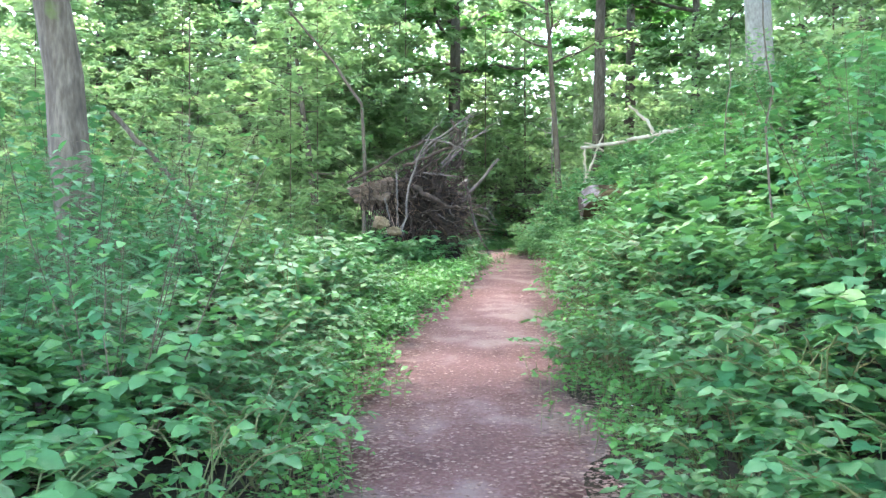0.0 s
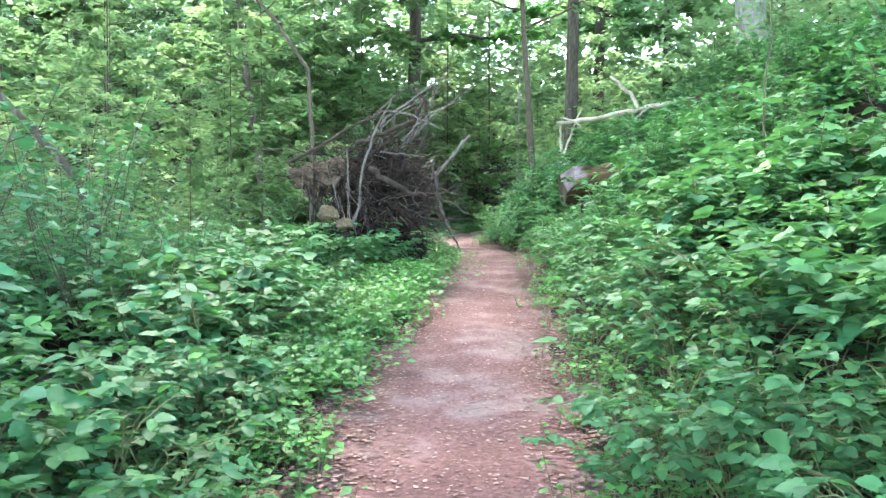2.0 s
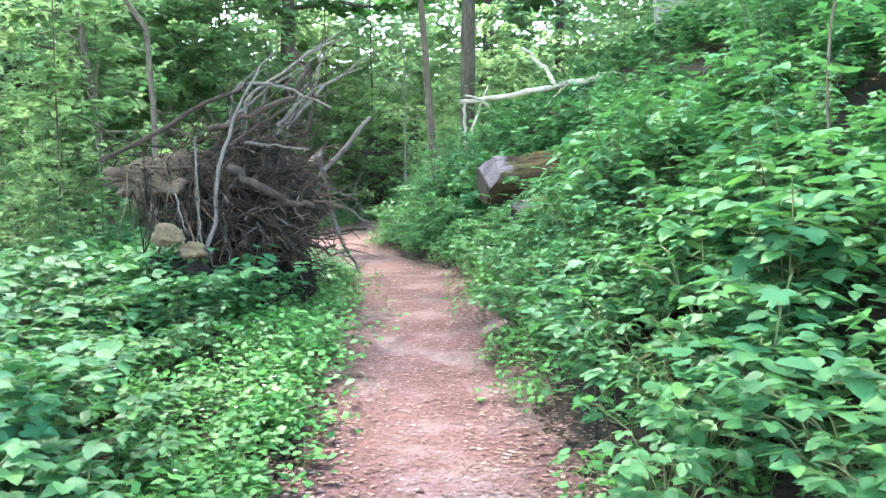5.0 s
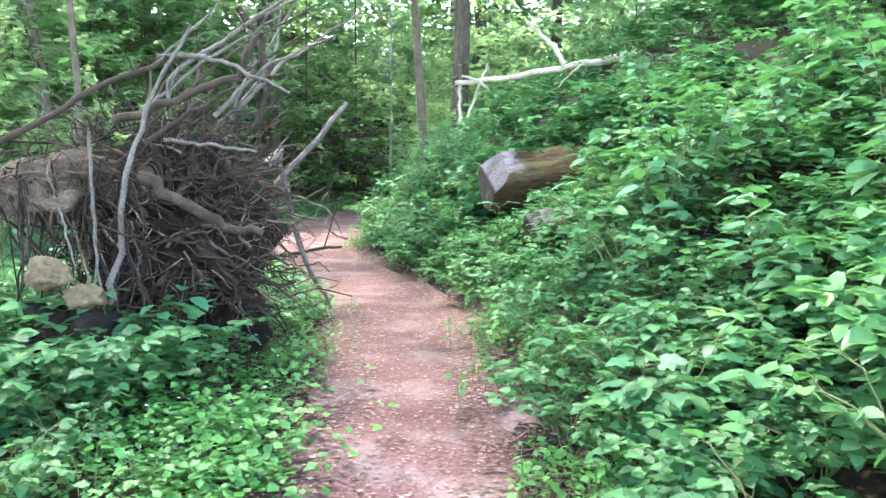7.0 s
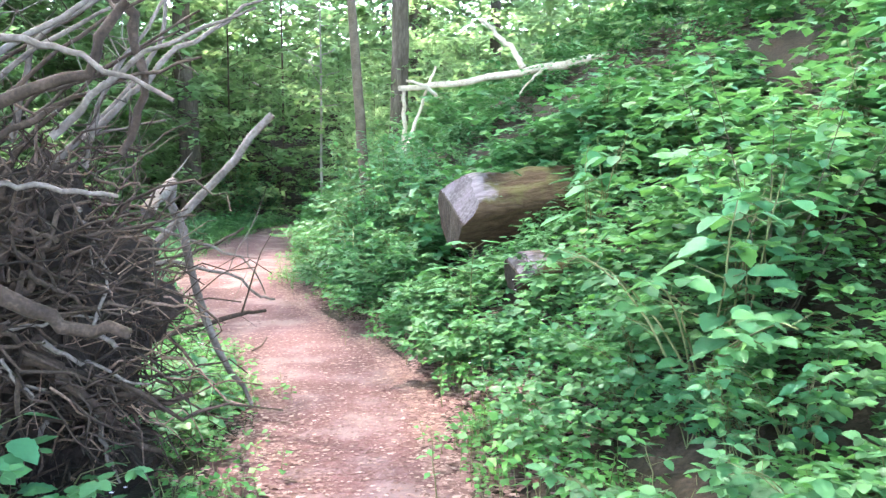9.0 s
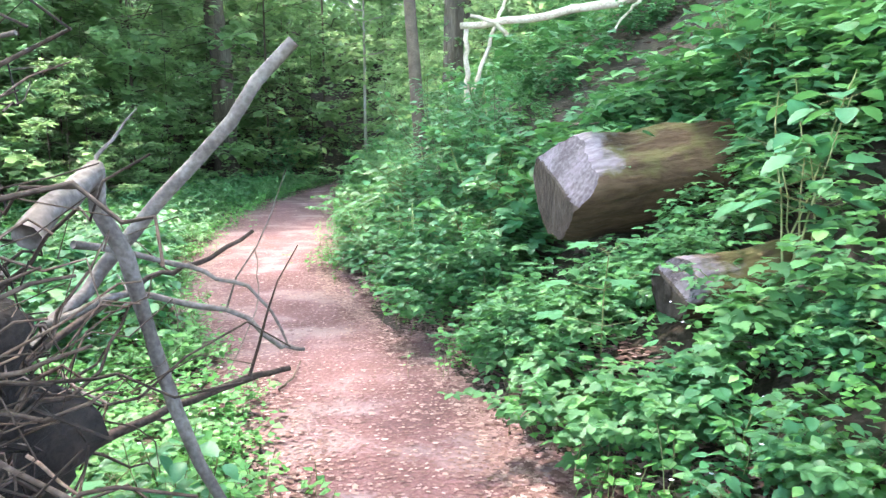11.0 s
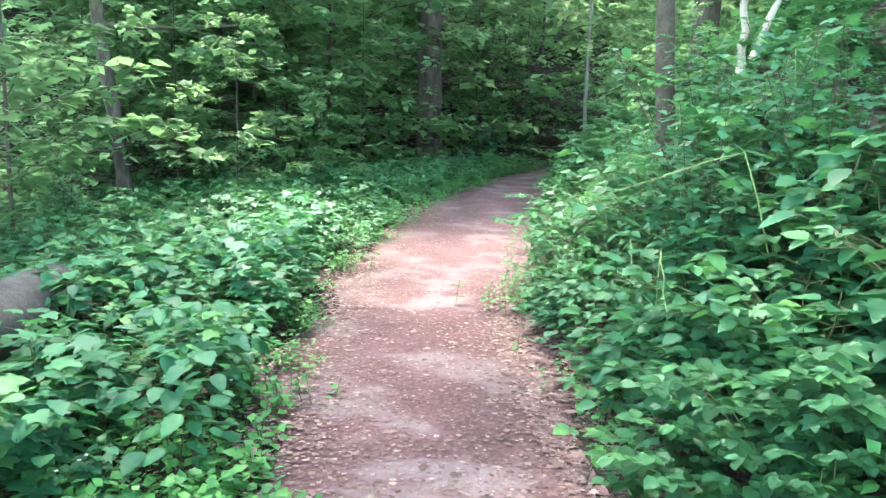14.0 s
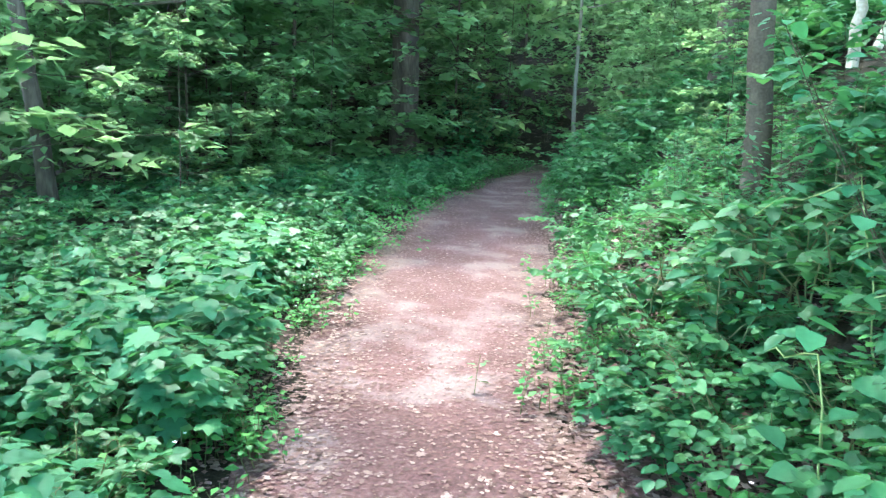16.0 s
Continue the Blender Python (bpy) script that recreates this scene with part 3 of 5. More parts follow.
# herbs behind the root plate
r = pr_(122)
mat_spots = [(x, y) for x, y in zip(r.uniform(-0.9, 0.7, 110), r.uniform(13.3, 16.8, 110)) if x < path_l(y) - 0.02]
mat_spots += [(float(path_l(y)) - d, y) for d, y in zip(r.uniform(0.05, 0.9, 110), r.uniform(6.5, 11.4, 110))]
mat_bed = joined([g[1] for g in HERBS], [(int(r.integers(3)), x, y, float(land(x, y)), r.uniform(0, 6.28), r.uniform(0.8, 1.3)) for x, y in mat_spots])
tagged(part("herb_mat", mat_bed, M_HERB), "mat of light green herbs round the root plate", "undergrowth", kind="stuff")

# low cover under and before the log
r = pr_(120)
spots = [(x, y) for x, y in zip(np.concatenate([r.uniform(1.9, 4.6, 180), r.uniform(2.3, 3.9, 50)]), np.concatenate([r.uniform(13.4, 16.6, 180), r.uniform(14.6, 15.35, 50)])) if free(x, y, 0.1) and not (abs(y - 15.65) < 0.33 and x > 2.6) and not (13.75 < y < 14.5 and x > 2.35)]
low_bed = joined([BRAMBLES[0][1], BROADS_FINE[1][1], BRAMBLES[2][1], BROADS_FINE[0][1]], [(int(r.integers(4)), x, y, float(land(x, y)), r.uniform(0, 6.28), (0.55 if 14.6 < y < 15.5 and x > 2.5 else r.uniform(0.5, 0.8))) for x, y in spots])
tagged(part("low_brambles", low_bed, M_BRAMBLE), "low green bramble cover round the logs", "undergrowth", kind="stuff")

r = pr_(126)
cover = [(x, y, r.uniform(0.8, 1.15)) for x, y in zip(r.uniform(3.75, 5.2, 26), r.uniform(14.75, 15.3, 26))] + [(x, y, r.uniform(0.9, 1.2)) for x, y in zip(r.uniform(2.7, 5.4, 40), r.uniform(16.05, 16.9, 40))] + [(x, y, r.uniform(0.55, 0.8)) for x, y in zip(r.uniform(4.1, 5.4, 22), r.uniform(18.9, 20.9, 22))]
cover_bed = joined([g[1] for g in BROADS_FINE], [(int(r.integers(4)), x, y, float(land(x, y)), r.uniform(0, 6.28), k) for x, y, k in cover])
tagged(part("log_cover", cover_bed, M_BROAD), "leafy plants growing over the large log and bank", "undergrowth", kind="stuff")

r = pr_(123)
between = joined([g[1] for g in BROADS_FINE], [(int(r.integers(4)), x, y, float(land(x, y)), r.uniform(0, 6.28), r.uniform(0.4, 0.6)) for x, y in zip(r.uniform(2.2, 3.4, 26), r.uniform(12.9, 13.9, 26))])
tagged(part("log_seedlings", between, M_BROAD), "broad-leaved seedlings growing before the small log", "undergrowth", kind="stuff")

r = pr_(121)
spots = [(float(path_r(y)) + d, y) for d, y in zip(r.uniform(0.15, 1.5, 120), r.uniform(16.2, 19.6, 120))]
edge_bed = joined([g[1] for g in BROADS_FINE], [(int(r.integers(4)), x, y, float(land(x, y)), r.uniform(0, 6.28), r.uniform(0.6, 0.9) * (1 if y < 17.6 else 0.7)) for x, y in spots[:70]])
tagged(part("edge_seedlings", edge_bed, M_BROAD), "broad-leaved seedlings crowding the path edge", "undergrowth", kind="stuff")
edge_bed = joined([g[1] for g in BRAMBLES], [(int(r.integers(4)), x, y, float(land(x, y)), r.uniform(0, 6.28), r.uniform(0.7, 1.0) * (1 if y < 17.6 else 0.65)) for x, y in spots[70:]])
tagged(part("edge_brambles", edge_bed, M_BRAMBLE), "green brambles crowding the path edge", "undergrowth", kind="stuff")

# tall hazel bushes on the bank and beside the start of the path
HAZELS = [broad_geo(pr_(80 + k), 1.9, 10, (0.085, 0.115, 0.095)[k], (FINE, VINE, FINE)[k], 21, 0.55) for k in range(3)]
hazel_protos = []
for k in range(3):
    ob = thing("hazel_bush", (0, 0, 0), "tall bush with broad green leaves on thin dark stems", "bush", "tall bushes beside the path")
    tagged(part("stem", HAZELS[k][0], M_TWIG, ob), kind="stuff")
    tagged(part("foliage", HAZELS[k][1], M_BROAD, ob), kind="stuff")
    hazel_protos.append(ob)
r = pr_(88)
for q, (x, y, s) in enumerate(((2.5, 4.6, 0.85), (3.0, 5.8, 0.95), (3.5, 7.2, 0.95), (2.9, 8.4, 0.5), (3.7, 9.4, 0.6), (4.3, 11.0, 0.55), (5.0, 12.6, 0.6), (4.8, 9.0, 0.85), (5.6, 10.6, 0.85),
                               (5.6, 13.6, 0.9), (3.2, 18.9, 0.5), (2.9, 21.6, 0.45), (5.6, 16.4, 0.5), (3.0, 17.5, 0.6), (2.75, 18.3, 0.72), (3.3, 18.5, 0.55), (2.45, 17.7, 0.6), (2.95, 20.05, 0.5), (2.68, 19.8, 0.42), (3.3, 20.15, 0.5), (3.05, 11.95, 0.72), (-2.6, 4.6, 0.75), (-3.4, 6.0, 0.9), (-2.6, 6.9, 0.65),
                               (-3.8, 7.6, 0.8), (-4.6, 10.4, 0.9), (-3.2, 9.8, 0.6), (-5.6, 9.0, 1.0), (-2.4, 17.5, 0.6), (-3.6, 19.6, 0.8), (-3.0, 22.5, 0.75), (-1.9, 25.6, 0.6), (2.0, 2.9, 0.7), (-1.65, 4.0, 0.92), (-3.0, 7.9, 0.8), (-3.5, 9.3, 0.85), (-2.2, 5.6, 0.6), (2.2, 34.0, 1.0), (-2.9, 9.0, 1.15), (-3.6, 8.0, 1.25), (-4.4, 9.6, 1.35), (-3.2, 10.8, 1.05), (-4.8, 7.0, 1.3), (-5.4, 11.5, 1.3), (-2.3, 8.2, 0.85), (-2.2, 10.3, 0.75), (-6.2, 9.8, 1.4), (-3.0, 6.4, 1.05), (-2.3, 5.0, 0.85), (3.2, 36.2, 0.8), (1.9, 36.6, 0.7), (4.6, 38.2, 0.8), (2.6, 39.5, 0.9))):
    m = pose(x, y, float(land(x, y)) - 0.02, 0, 0, r.uniform(0, 360))
    if q < 3:
        ob = hazel_protos[q]
        ob.matrix_basis = m
    else:
        ob = copy_thing(hazel_protos[q % 3], m)
    ob.scale = (s, s, s)

FERN = thing("fern", (3.05, 13.9, float(land(3.05, 13.9))), "light green fern with arching fronds beside the small log", "fern", "ferns")
tagged(part("stem", FERNS[0][0], M_STEM, FERN), kind="stuff")
tagged(part("frond", FERNS[0][1], M_HERB, FERN), kind="stuff")
for x, y in ((2.9, 21.5), (-1.0, 18.6), (3.6, 16.9), (4.2, 14.4)):
    copy_thing(FERN, pose(x, y, float(land(x, y)), 0, 0, 70 * x))


# ---- trees ----
def tree_geo(r, height, radius, crown_from, crown_r, leaf, count, limbs, flare=1.5, lean=(0, 0), per=26, rise=(0.05, 0.5)):
    """Tapered trunk, limbs that rise and spread, and leaf sprays along them."""
    trunk, wood, twigs, lf = Geo(), [], Geo(), Geo()
    n = 18
    t = np.linspace(0, 1, n) ** 1.5
    axis = np.stack([lean[0] * t * height, lean[1] * t * height, t * height], 1)
    axis[1:, :2] += np.cumsum(r.normal(0, radius * 0.1, (n - 1, 2)), 0)
    axis[0, 2] = -0.35
    rad = radius * (1 - 0.75 * t)
    rad[0] *= flare
    rad[1] *= 1 + (flare - 1) * 0.6
    rad[2] *= 1 + (flare - 1) * 0.2
    tube(trunk, axis, rad, 16 if radius > 0.12 else 8)
    if radius > 0.12:
        v = trunk.v[0].reshape(n, 16, 3)
        lobes = 1 + 0.07 * np.sin(np.arange(16) * 2 * np.pi * 5 / 16 + r.uniform(0, 6))[None, :, None] * np.linspace(1.6, 0.4, n)[:, None, None] + r.normal(0, 0.02, (n, 16, 1))
        trunk.v[0] = (axis[:, None] + (v - axis[:, None]) * lobes).reshape(-1, 3)
    for k in range(limbs):
        u = crown_from + (0.97 - crown_from) * (k + r.uniform(0, 0.8)) / limbs
        z = u * height
        p = np.array([np.interp(z, axis[:, 2], axis[:, c]) for c in range(3)])
        az = k * 2.4 + r.normal(0, 0.4)
        ln = crown_r * (1.15 - 0.7 * (u - crown_from) / (1 - crown_from)) * r.uniform(0.7, 1.15)
        q = p + np.array([np.cos(az) * ln, np.sin(az) * ln, ln * r.uniform(*rise)])
        limb = wander(p, q, 7, ln * 0.03, r)
        r0 = min(radius * 0.42, 0.012 + ln * 0.017)
        one = Geo()
        tube(one, limb, np.linspace(r0, r0 * 0.25, 7), 5 if radius > 0.12 else 3, False)
        wood.append(one)
        m = max(2, int(round(count / limbs / per)))
        for s in range(m):
            v = r.uniform(0.12, 1.0)
            b = np.array([np.interp(v, np.linspace(0, 1, 7), limb[:, c]) for c in range(3)])
            a2 = az + r.uniform(-1.5, 1.5)
            sl = r.uniform(0.35, 0.75) * (0.3 + 0.2 * crown_r)
            e = b + np.array([np.cos(a2) * sl, np.sin(a2) * sl, r.normal(-0.02, 0.18) * sl])
            tube(twigs, [b, e], [min(r0 * 0.25, 0.012), 0.002], 3, False)
            w = r.uniform(0.05, 1.05, per)
            pos = b + (e - b) * w[:, None]
            side = np.where(np.arange(per) % 2, 1, -1)
            hd = a2 - np.pi / 2 + side * r.uniform(0.4, 1.2, per)
            pos += np.stack([np.cos(hd + np.pi / 2), np.sin(hd + np.pi / 2), np.zeros(per)], 1) * r.uniform(0, sl * 0.45, per)[:, None]
            pos[:, 2] += r.normal(0, 0.03, per) * (1 + crown_r * 0.35)
            blades(lf, LANCE_WIDE, pos, hd, r.normal(-0.15, 0.28, per), r.normal(0, 0.28, per), leaf * r.uniform(0.7, 1.3, per))
    return trunk, wood, twigs, lf


def tree(name, at_xy, geos, bark, leaf_mat, label, group="", joined_limbs=False):
    x, y = at_xy
    ob = thing(name, (x, y, float(land(x, y))), label, "tree", group)
    part("trunk", geos[0], bark, ob, smooth=True)
    if joined_limbs:
        for g in geos[1]:
            v, base = np.concatenate(g.v), geos[2].n
            geos[2].v.append(v)
            geos[2].f += [f + base for f in g.f]
            geos[2].n += len(v)
    else:
        for g in geos[1]:
            part("limb", g, bark, ob, smooth=True)
    tagged(part("twigwork", geos[2], bark, ob), kind="stuff")
    tagged(part("crown", geos[3], leaf_mat, ob), kind="stuff")
    return ob


CAN = dict(leaf=0.36, count=6200, limbs=18)
oak = tree("oak_tree", (0.72, 35.2), tree_geo(pr_(301), 19, 0.34, 0.40, 5.0, flare=1.4, lean=(-0.012, 0), **CAN), M_BARK, M_CANOPY, "tall dark-barked tree standing beside the bend of the path")
old = tree("leaning_oak_tree", (-3.72, 8.7), tree_geo(pr_(302), 17, 0.22, 0.46, 5.5, flare=1.3, lean=(-0.17, 0.02), **CAN), M_BARK, M_CANOPY, "thick leaning old tree with rough light brown bark")
dark = tree("dark_oak_tree", (5.2, 26.8), tree_geo(pr_(304), 18, 0.22, 0.42, 5.2, flare=1.5, lean=(0.01, 0), **CAN), M_BARK, M_CANOPY, "dark-barked tree standing on the leaf-strewn bank")
beech = tree("beech_tree", (8.56, 21.46), tree_geo(pr_(303), 21, 0.36, 0.4, 5.5, flare=1.3, **CAN), M_PALEBARK, M_CANOPY, "tall beech with smooth pale grey trunk on the bank")
slim = tree("slender_beech", (3.02, 20.6), tree_geo(pr_(305), 9, 0.088, 0.45, 2.2, 0.12, 1500, 16, 1.3, (-0.07, 0)), M_TWIG, M_BEECH, "slender grey-brown young beech leaning on the bank")
thin = tree("thin_ash_tree", (-4.06, 27.0), tree_geo(pr_(306), 10, 0.13, 0.3, 2.4, 0.12, 1800, 18, 1.3, (-0.13, 0)), M_BARK, M_BEECH, "thin leaning tree with dark bark in the undergrowth")
birch = tree("birch_sapling", (4.9, 36.0), tree_geo(pr_(307), 8, 0.06, 0.45, 1.6, 0.12, 900, 12, 1.2), M_PALEBARK, M_BEECH, "straight pale-stemmed birch sapling beyond the bend")

tall_a = [tree_geo(pr_(310 + k), 18 + 2 * k, 0.22 + 0.05 * k, 0.40, 5.4, **CAN) for k in range(3)]
tall_protos = []
for k, spot in enumerate(((13.5, 19.0), (-10.8, 16.0), (9.2, 40.0))):
    tall_protos.append(tree("woodland_tree", spot, tall_a[k], M_BARK, M_CANOPY, "tall woodland tree with dark bark and leafy crown", "tall woodland trees", True))
# Unseen trees beside and behind the start are added to shade the path.
r = pr_(401)
for x, y in ((12, 38), (-13, 49), (1.0, 52),  (-16, 24), (15, 22), (17, 32), (-9, 46), (11, 52), (-18, 42), (21, 43), (-4, 60), (-11, 9), (8.5, 10), (12, 4), (-5.8, 1.5),
             (4.6, 0.5), (-2.6, -7), (4, -9), (-13, -4), (13, -5), (-20, 14), (-20, 27), (23, 18), (21, 8), (-10.5, 12.4), (13.5, 13.0), (-9.5, 40.0), (-15, 55), (16, 60), (6, 66), (-6, 72), (-24, 60), (26, 58), (0, -16)):
    k = int(r.integers(3))
    copy_thing(tall_protos[k], pose(x, y, float(land(x, y)), 0, 0, r.uniform(0, 360)))

young = [tree_geo(pr_(330 + k), 5.0 + 1.3 * k, 0.013 + 0.004 * k, 0.05, 1.7 + 0.3 * k, 0.16, 2600, 30, 1.2, rise=(-0.05, 0.3)) for k in range(4)]
young_protos = []
for k, spot in enumerate(((-3.6, 28.0), (-3.4, 33.0), (6.4, 31.5), (-7.0, 21.5))):
    young_protos.append(tree("young_beech", spot, young[k], M_TWIG, M_BEECH, "young beech with tiers of fresh green leaves", "young beeches", True))


def clear_view(x, y):
    """Kept free: the path, the log and dead branches on the bank, and the glade round the root plate."""
    gap = 1.9 if y > 25 else 3.0
    if path_l(y) - gap < x < path_r(y) + gap:
        return False
    if 14 < y < 28.5 and abs(x - 1.0 + 0.43 * (y - 15)) < 1.0:
        return False
    if -1.3 < x < 2.2 and y < 36:
        return False
    return not (0 < x < 7.5 and y < 28) and not (x < 0 and y < 15 and x > -6)


for q in range(82):
    for tries in range(30):
        y = 14 + 34 * r.uniform(0, 1) ** 0.8
        x = r.uniform(-0.62 * y - 3, 0.62 * y + 3)
        if clear_view(x, y):
            break
    k = int(r.integers(4))
    ob = copy_thing(young_protos[k], pose(x, y, float(land(x, y)), 0, 0, r.uniform(0, 360)))
    s = r.uniform(0.8, 1.3) * (1.0 if y < 34 else 1.5)
    ob.scale = (s, s, s)

for q in range(18):
    for tries in range(30):
        y, x = r.uniform(28.5, 40), r.uniform(-8, 0.5)
        if clear_view(x, y) and abs(x - 4.9) > 0.8:
            break
    ob = copy_thing(young_protos[int(r.integers(4))], pose(x, y, float(land(x, y)), 0, 0, r.uniform(0, 360)))
    s = r.uniform(1.1, 1.7)
    ob.scale = (s, s, s)

# low tiered beech shrubs beyond the bend
for x, y, k in ((-0.9, 27.0, 0.42), (-1.8, 25.2, 0.4), (-0.6, 30.5, 0.5), (-2.2, 29.6, 0.55), (-1.5, 34.5, 0.6), (2.1, 36.5, 0.6), (3.4, 37.5, 0.7), (-0.4, 38.0, 0.7), (1.2, 41.0, 0.8), (3.0, 41.5, 0.9),
                (5.6, 33.6, 0.55), (4.6, 28.4, 0.42), (5.4, 27.2, 0.45), (3.9, 26.4, 0.34), (5.3, 29.8, 0.5), (6.6, 29.2, 0.5), (3.6, 22.6, 0.26), (6.2, 35.2, 0.7), (-5.2, 25.0, 0.55), (-4.4, 19.0, 0.42),
                (-5.6, 20.6, 0.55), (-3.2, 16.8, 0.36), (-4.8, 14.6, 0.4), (7.4, 31.8, 0.6)):
    ob = copy_thing(young_protos[int(r.integers(4))], pose(x, y, float(land(x, y)), 0, 0, r.uniform(0, 360)))
    ob.scale = (k * 1.1, k * 1.1, k)
    ob["label"] = "low beech shrub with flat tiers of green leaves"

# leafy shrub layer of the far slopes
r = pr_(500)
shrub = Geo()
for q in range(8200):
    y = 15 + 50 * r.uniform(0, 1) ** 1.2
    x = r.uniform(-0.7 * y - 6, 0.7 * y + 6)
    gap = 1.5 if y > 26 else 4.5
    if path_l(y) - gap < x < path_r(y) + gap:
        continue
    h = (r.uniform(0, 1) ** 1.6) * min(5.5, 0.6 + 0.16 * max(y - 15, 0) + 0.08 * abs(x))
    per = 13
    a = r.uniform(0, 6.28)
    pos = np.array([x, y, float(land(x, y)) + 0.05 + h]) + r.normal(0, 1, (per, 3)) * np.array([0.32, 0.32, 0.05])
    blades(shrub, LANCE_WIDE, pos, r.uniform(0, 6.28, per), r.normal(-0.1, 0.3, per), r.normal(0, 0.3, per), (0.11 + 0.0022 * y) * r.uniform(0.7, 1.3, per))
tagged(part("shrub_layer", shrub, M_BEECH), "green leafy shrub layer covering the wooded slopes", "undergrowth", kind="stuff")


# the far wood that closes the view
r = pr_(505)
wood_far = Geo()
for q in range(8500):
    a, dist = r.uniform(-0.85, 0.85), r.uniform(48, 95)
    x, y = math.sin(a) * dist, math.cos(a) * dist
    h = (r.uniform(0, 1) ** 1.35) * 21
    per = 16
    pos = np.array([x, y, float(land(x, y)) + 0.2 + h]) + r.normal(0, 1, (per, 3)) * np.array([1.0, 1.0, 0.16])
    blades(wood_far, LANCE_WIDE, pos, r.uniform(0, 6.28, per), r.normal(-0.1, 0.3, per), r.normal(0, 0.3, per), 0.6 * r.uniform(0.7, 1.3, per))
tagged(part("far_woodland", wood_far, M_BEECH), "leafy green woodland rising in the distance", "woodland", kind="stuff")


# an added, unseen leaf layer that blocks the sun, except above the bend
r = pr_(507)
shade_layer = Geo()
for q in range(1350):
    x, y, h = r.uniform(-13, 12), r.uniform(-9, 30.5), r.uniform(9.5, 15)
    p = np.array([x, y, float(land(x, y)) + h])
    g = p - np.array(sun_dir) * (p[2] - 1.35) / sun_dir.z
    # sprays on the sun's rays to the bend are skipped, leaving it lit
    if ((g[0] - 0.9) / 1.7) ** 2 + ((g[1] - 21.8) / 2.3) ** 2 < r.uniform(0.6, 1.2):
        continue
    per = 14
    pos = p + r.normal(0, 1, (per, 3)) * np.array([0.6, 0.6, 0.15])
    blades(shade_layer, LANCE_WIDE, pos, r.uniform(0, 6.28, per), r.normal(-0.1, 0.3, per), r.normal(0, 0.3, per), 0.42 * r.uniform(0.7, 1.3, per))
tagged(part("leaf_roof", shade_layer, M_CANOPY), "unseen high leaf layer added to shade the path", "canopy", kind="stuff")


# a bent sapling behind the root plate, and thin shoots in the brambles
def shoot(name, pts, r0, r1, mat, label, category, group="", leaves=0, seed=1):
    pts = np.asarray(pts, float)
    base = pts[0].copy()
    ob = thing(name, base, label, category, group)
    k = np.linspace(0, len(pts) - 1, 9)
    line = np.stack([np.interp(k, np.arange(len(pts)), pts[:, c]) for c in range(3)], 1) - base
    rr = pr_(seed)
    line[1:-1] += rr.normal(0, 0.012, (7, 3))
    g = Geo()
    tube(g, line, np.linspace(r0, r1, 9), 7)
    part("stem", g, mat, ob, smooth=True)
    if leaves:
        lf = Geo()
        u = rr.uniform(2, 8, leaves)
        p = np.stack([np.interp(u, np.arange(9), line[:, c]) for c in range(3)], 1)
        p += rr.normal(0, 0.12, (leaves, 3))
        blades(lf, OVATE, p, rr.uniform(0, 6.28, leaves), rr.normal(-0.2, 0.25, leaves), rr.normal(0, 0.25, leaves), 0.1 * rr.uniform(0.7, 1.3, leaves))
        tagged(part("foliage", lf, M_BROAD, ob), kind="stuff")
    return ob


shoot("bent_sapling", [(-1.6, 16.0, float(land(-1.6, 16.0)) - 0.1), (-1.55, 16.0, 3.3), (-1.63, 16.0, 4.39), (-2.19, 16.1, 5.24), (-3.1, 16.2, 6.3)], 0.042, 0.022, M_TWIG, "thin bent dark sapling leaning behind the root plate", "sapling", leaves=40)
shoot("bare_shoot", [(2.3, 5.6, float(land(2.3, 5.6)) - 0.05), (2.28, 5.6, 2.3), (2.24, 5.55, 2.9), (2.2, 5.6, 3.6)], 0.009, 0.005, M_TWIG, "thin dark bare shoot rising from the brambles", "shoot", "bare shoots", seed=3)
shoot("bare_shoot", [(3.4, 9.6, float(land(3.4, 9.6)) - 0.05), (3.38, 9.6, 3.0), (3.45, 9.6, 4.0)], 0.012, 0.006, M_TWIG, "thin dark bare shoot rising from the brambles", "shoot", "bare shoots", seed=4)

# ---- the root plate of a fallen tree ----
BALL = np.array([-0.3, 12.72, 2.08])
root_plate = thing("fallen_tree_root_plate", (BALL[0], BALL[1], float(land(BALL[0], BALL[1]))), "upturned root plate of dark soil and tangled grey roots", "root plate")
base_off = np.array(root_plate.location)


def blob(centre, radii, seed, rough, n=26, m=18):
    """A lumpy mass of soil or stone."""
    a, b = np.meshgrid(np.linspace(0, 2 * np.pi, n, endpoint=False), np.linspace(0.02, np.pi - 0.02, m), indexing="xy")
    d = np.stack([np.cos(a) * np.sin(b), np.sin(a) * np.sin(b), np.cos(b)], 2)
    v = d.reshape(-1, 3)
    k = np.array([1 + rough * (noise.fractal(Vector(p * 1.6) + Vector((seed, seed * 0.7, 0)), 1.0, 2.0, 5)) for p in v])
    v = v * k[:, None] * np.asarray(radii) + np.asarray(centre)
    i, j = np.meshgrid(np.arange(m - 1), np.arange(n), indexing="ij")
    i, j = i.ravel(), j.ravel()
    jn = (j + 1) % n
    return Geo().add(v, np.stack([i * n + j, (i + 1) * n + j, (i + 1) * n + jn, i * n + jn], 1), np.arange(n)[None], ((m - 1) * n + np.arange(n))[None, ::-1])


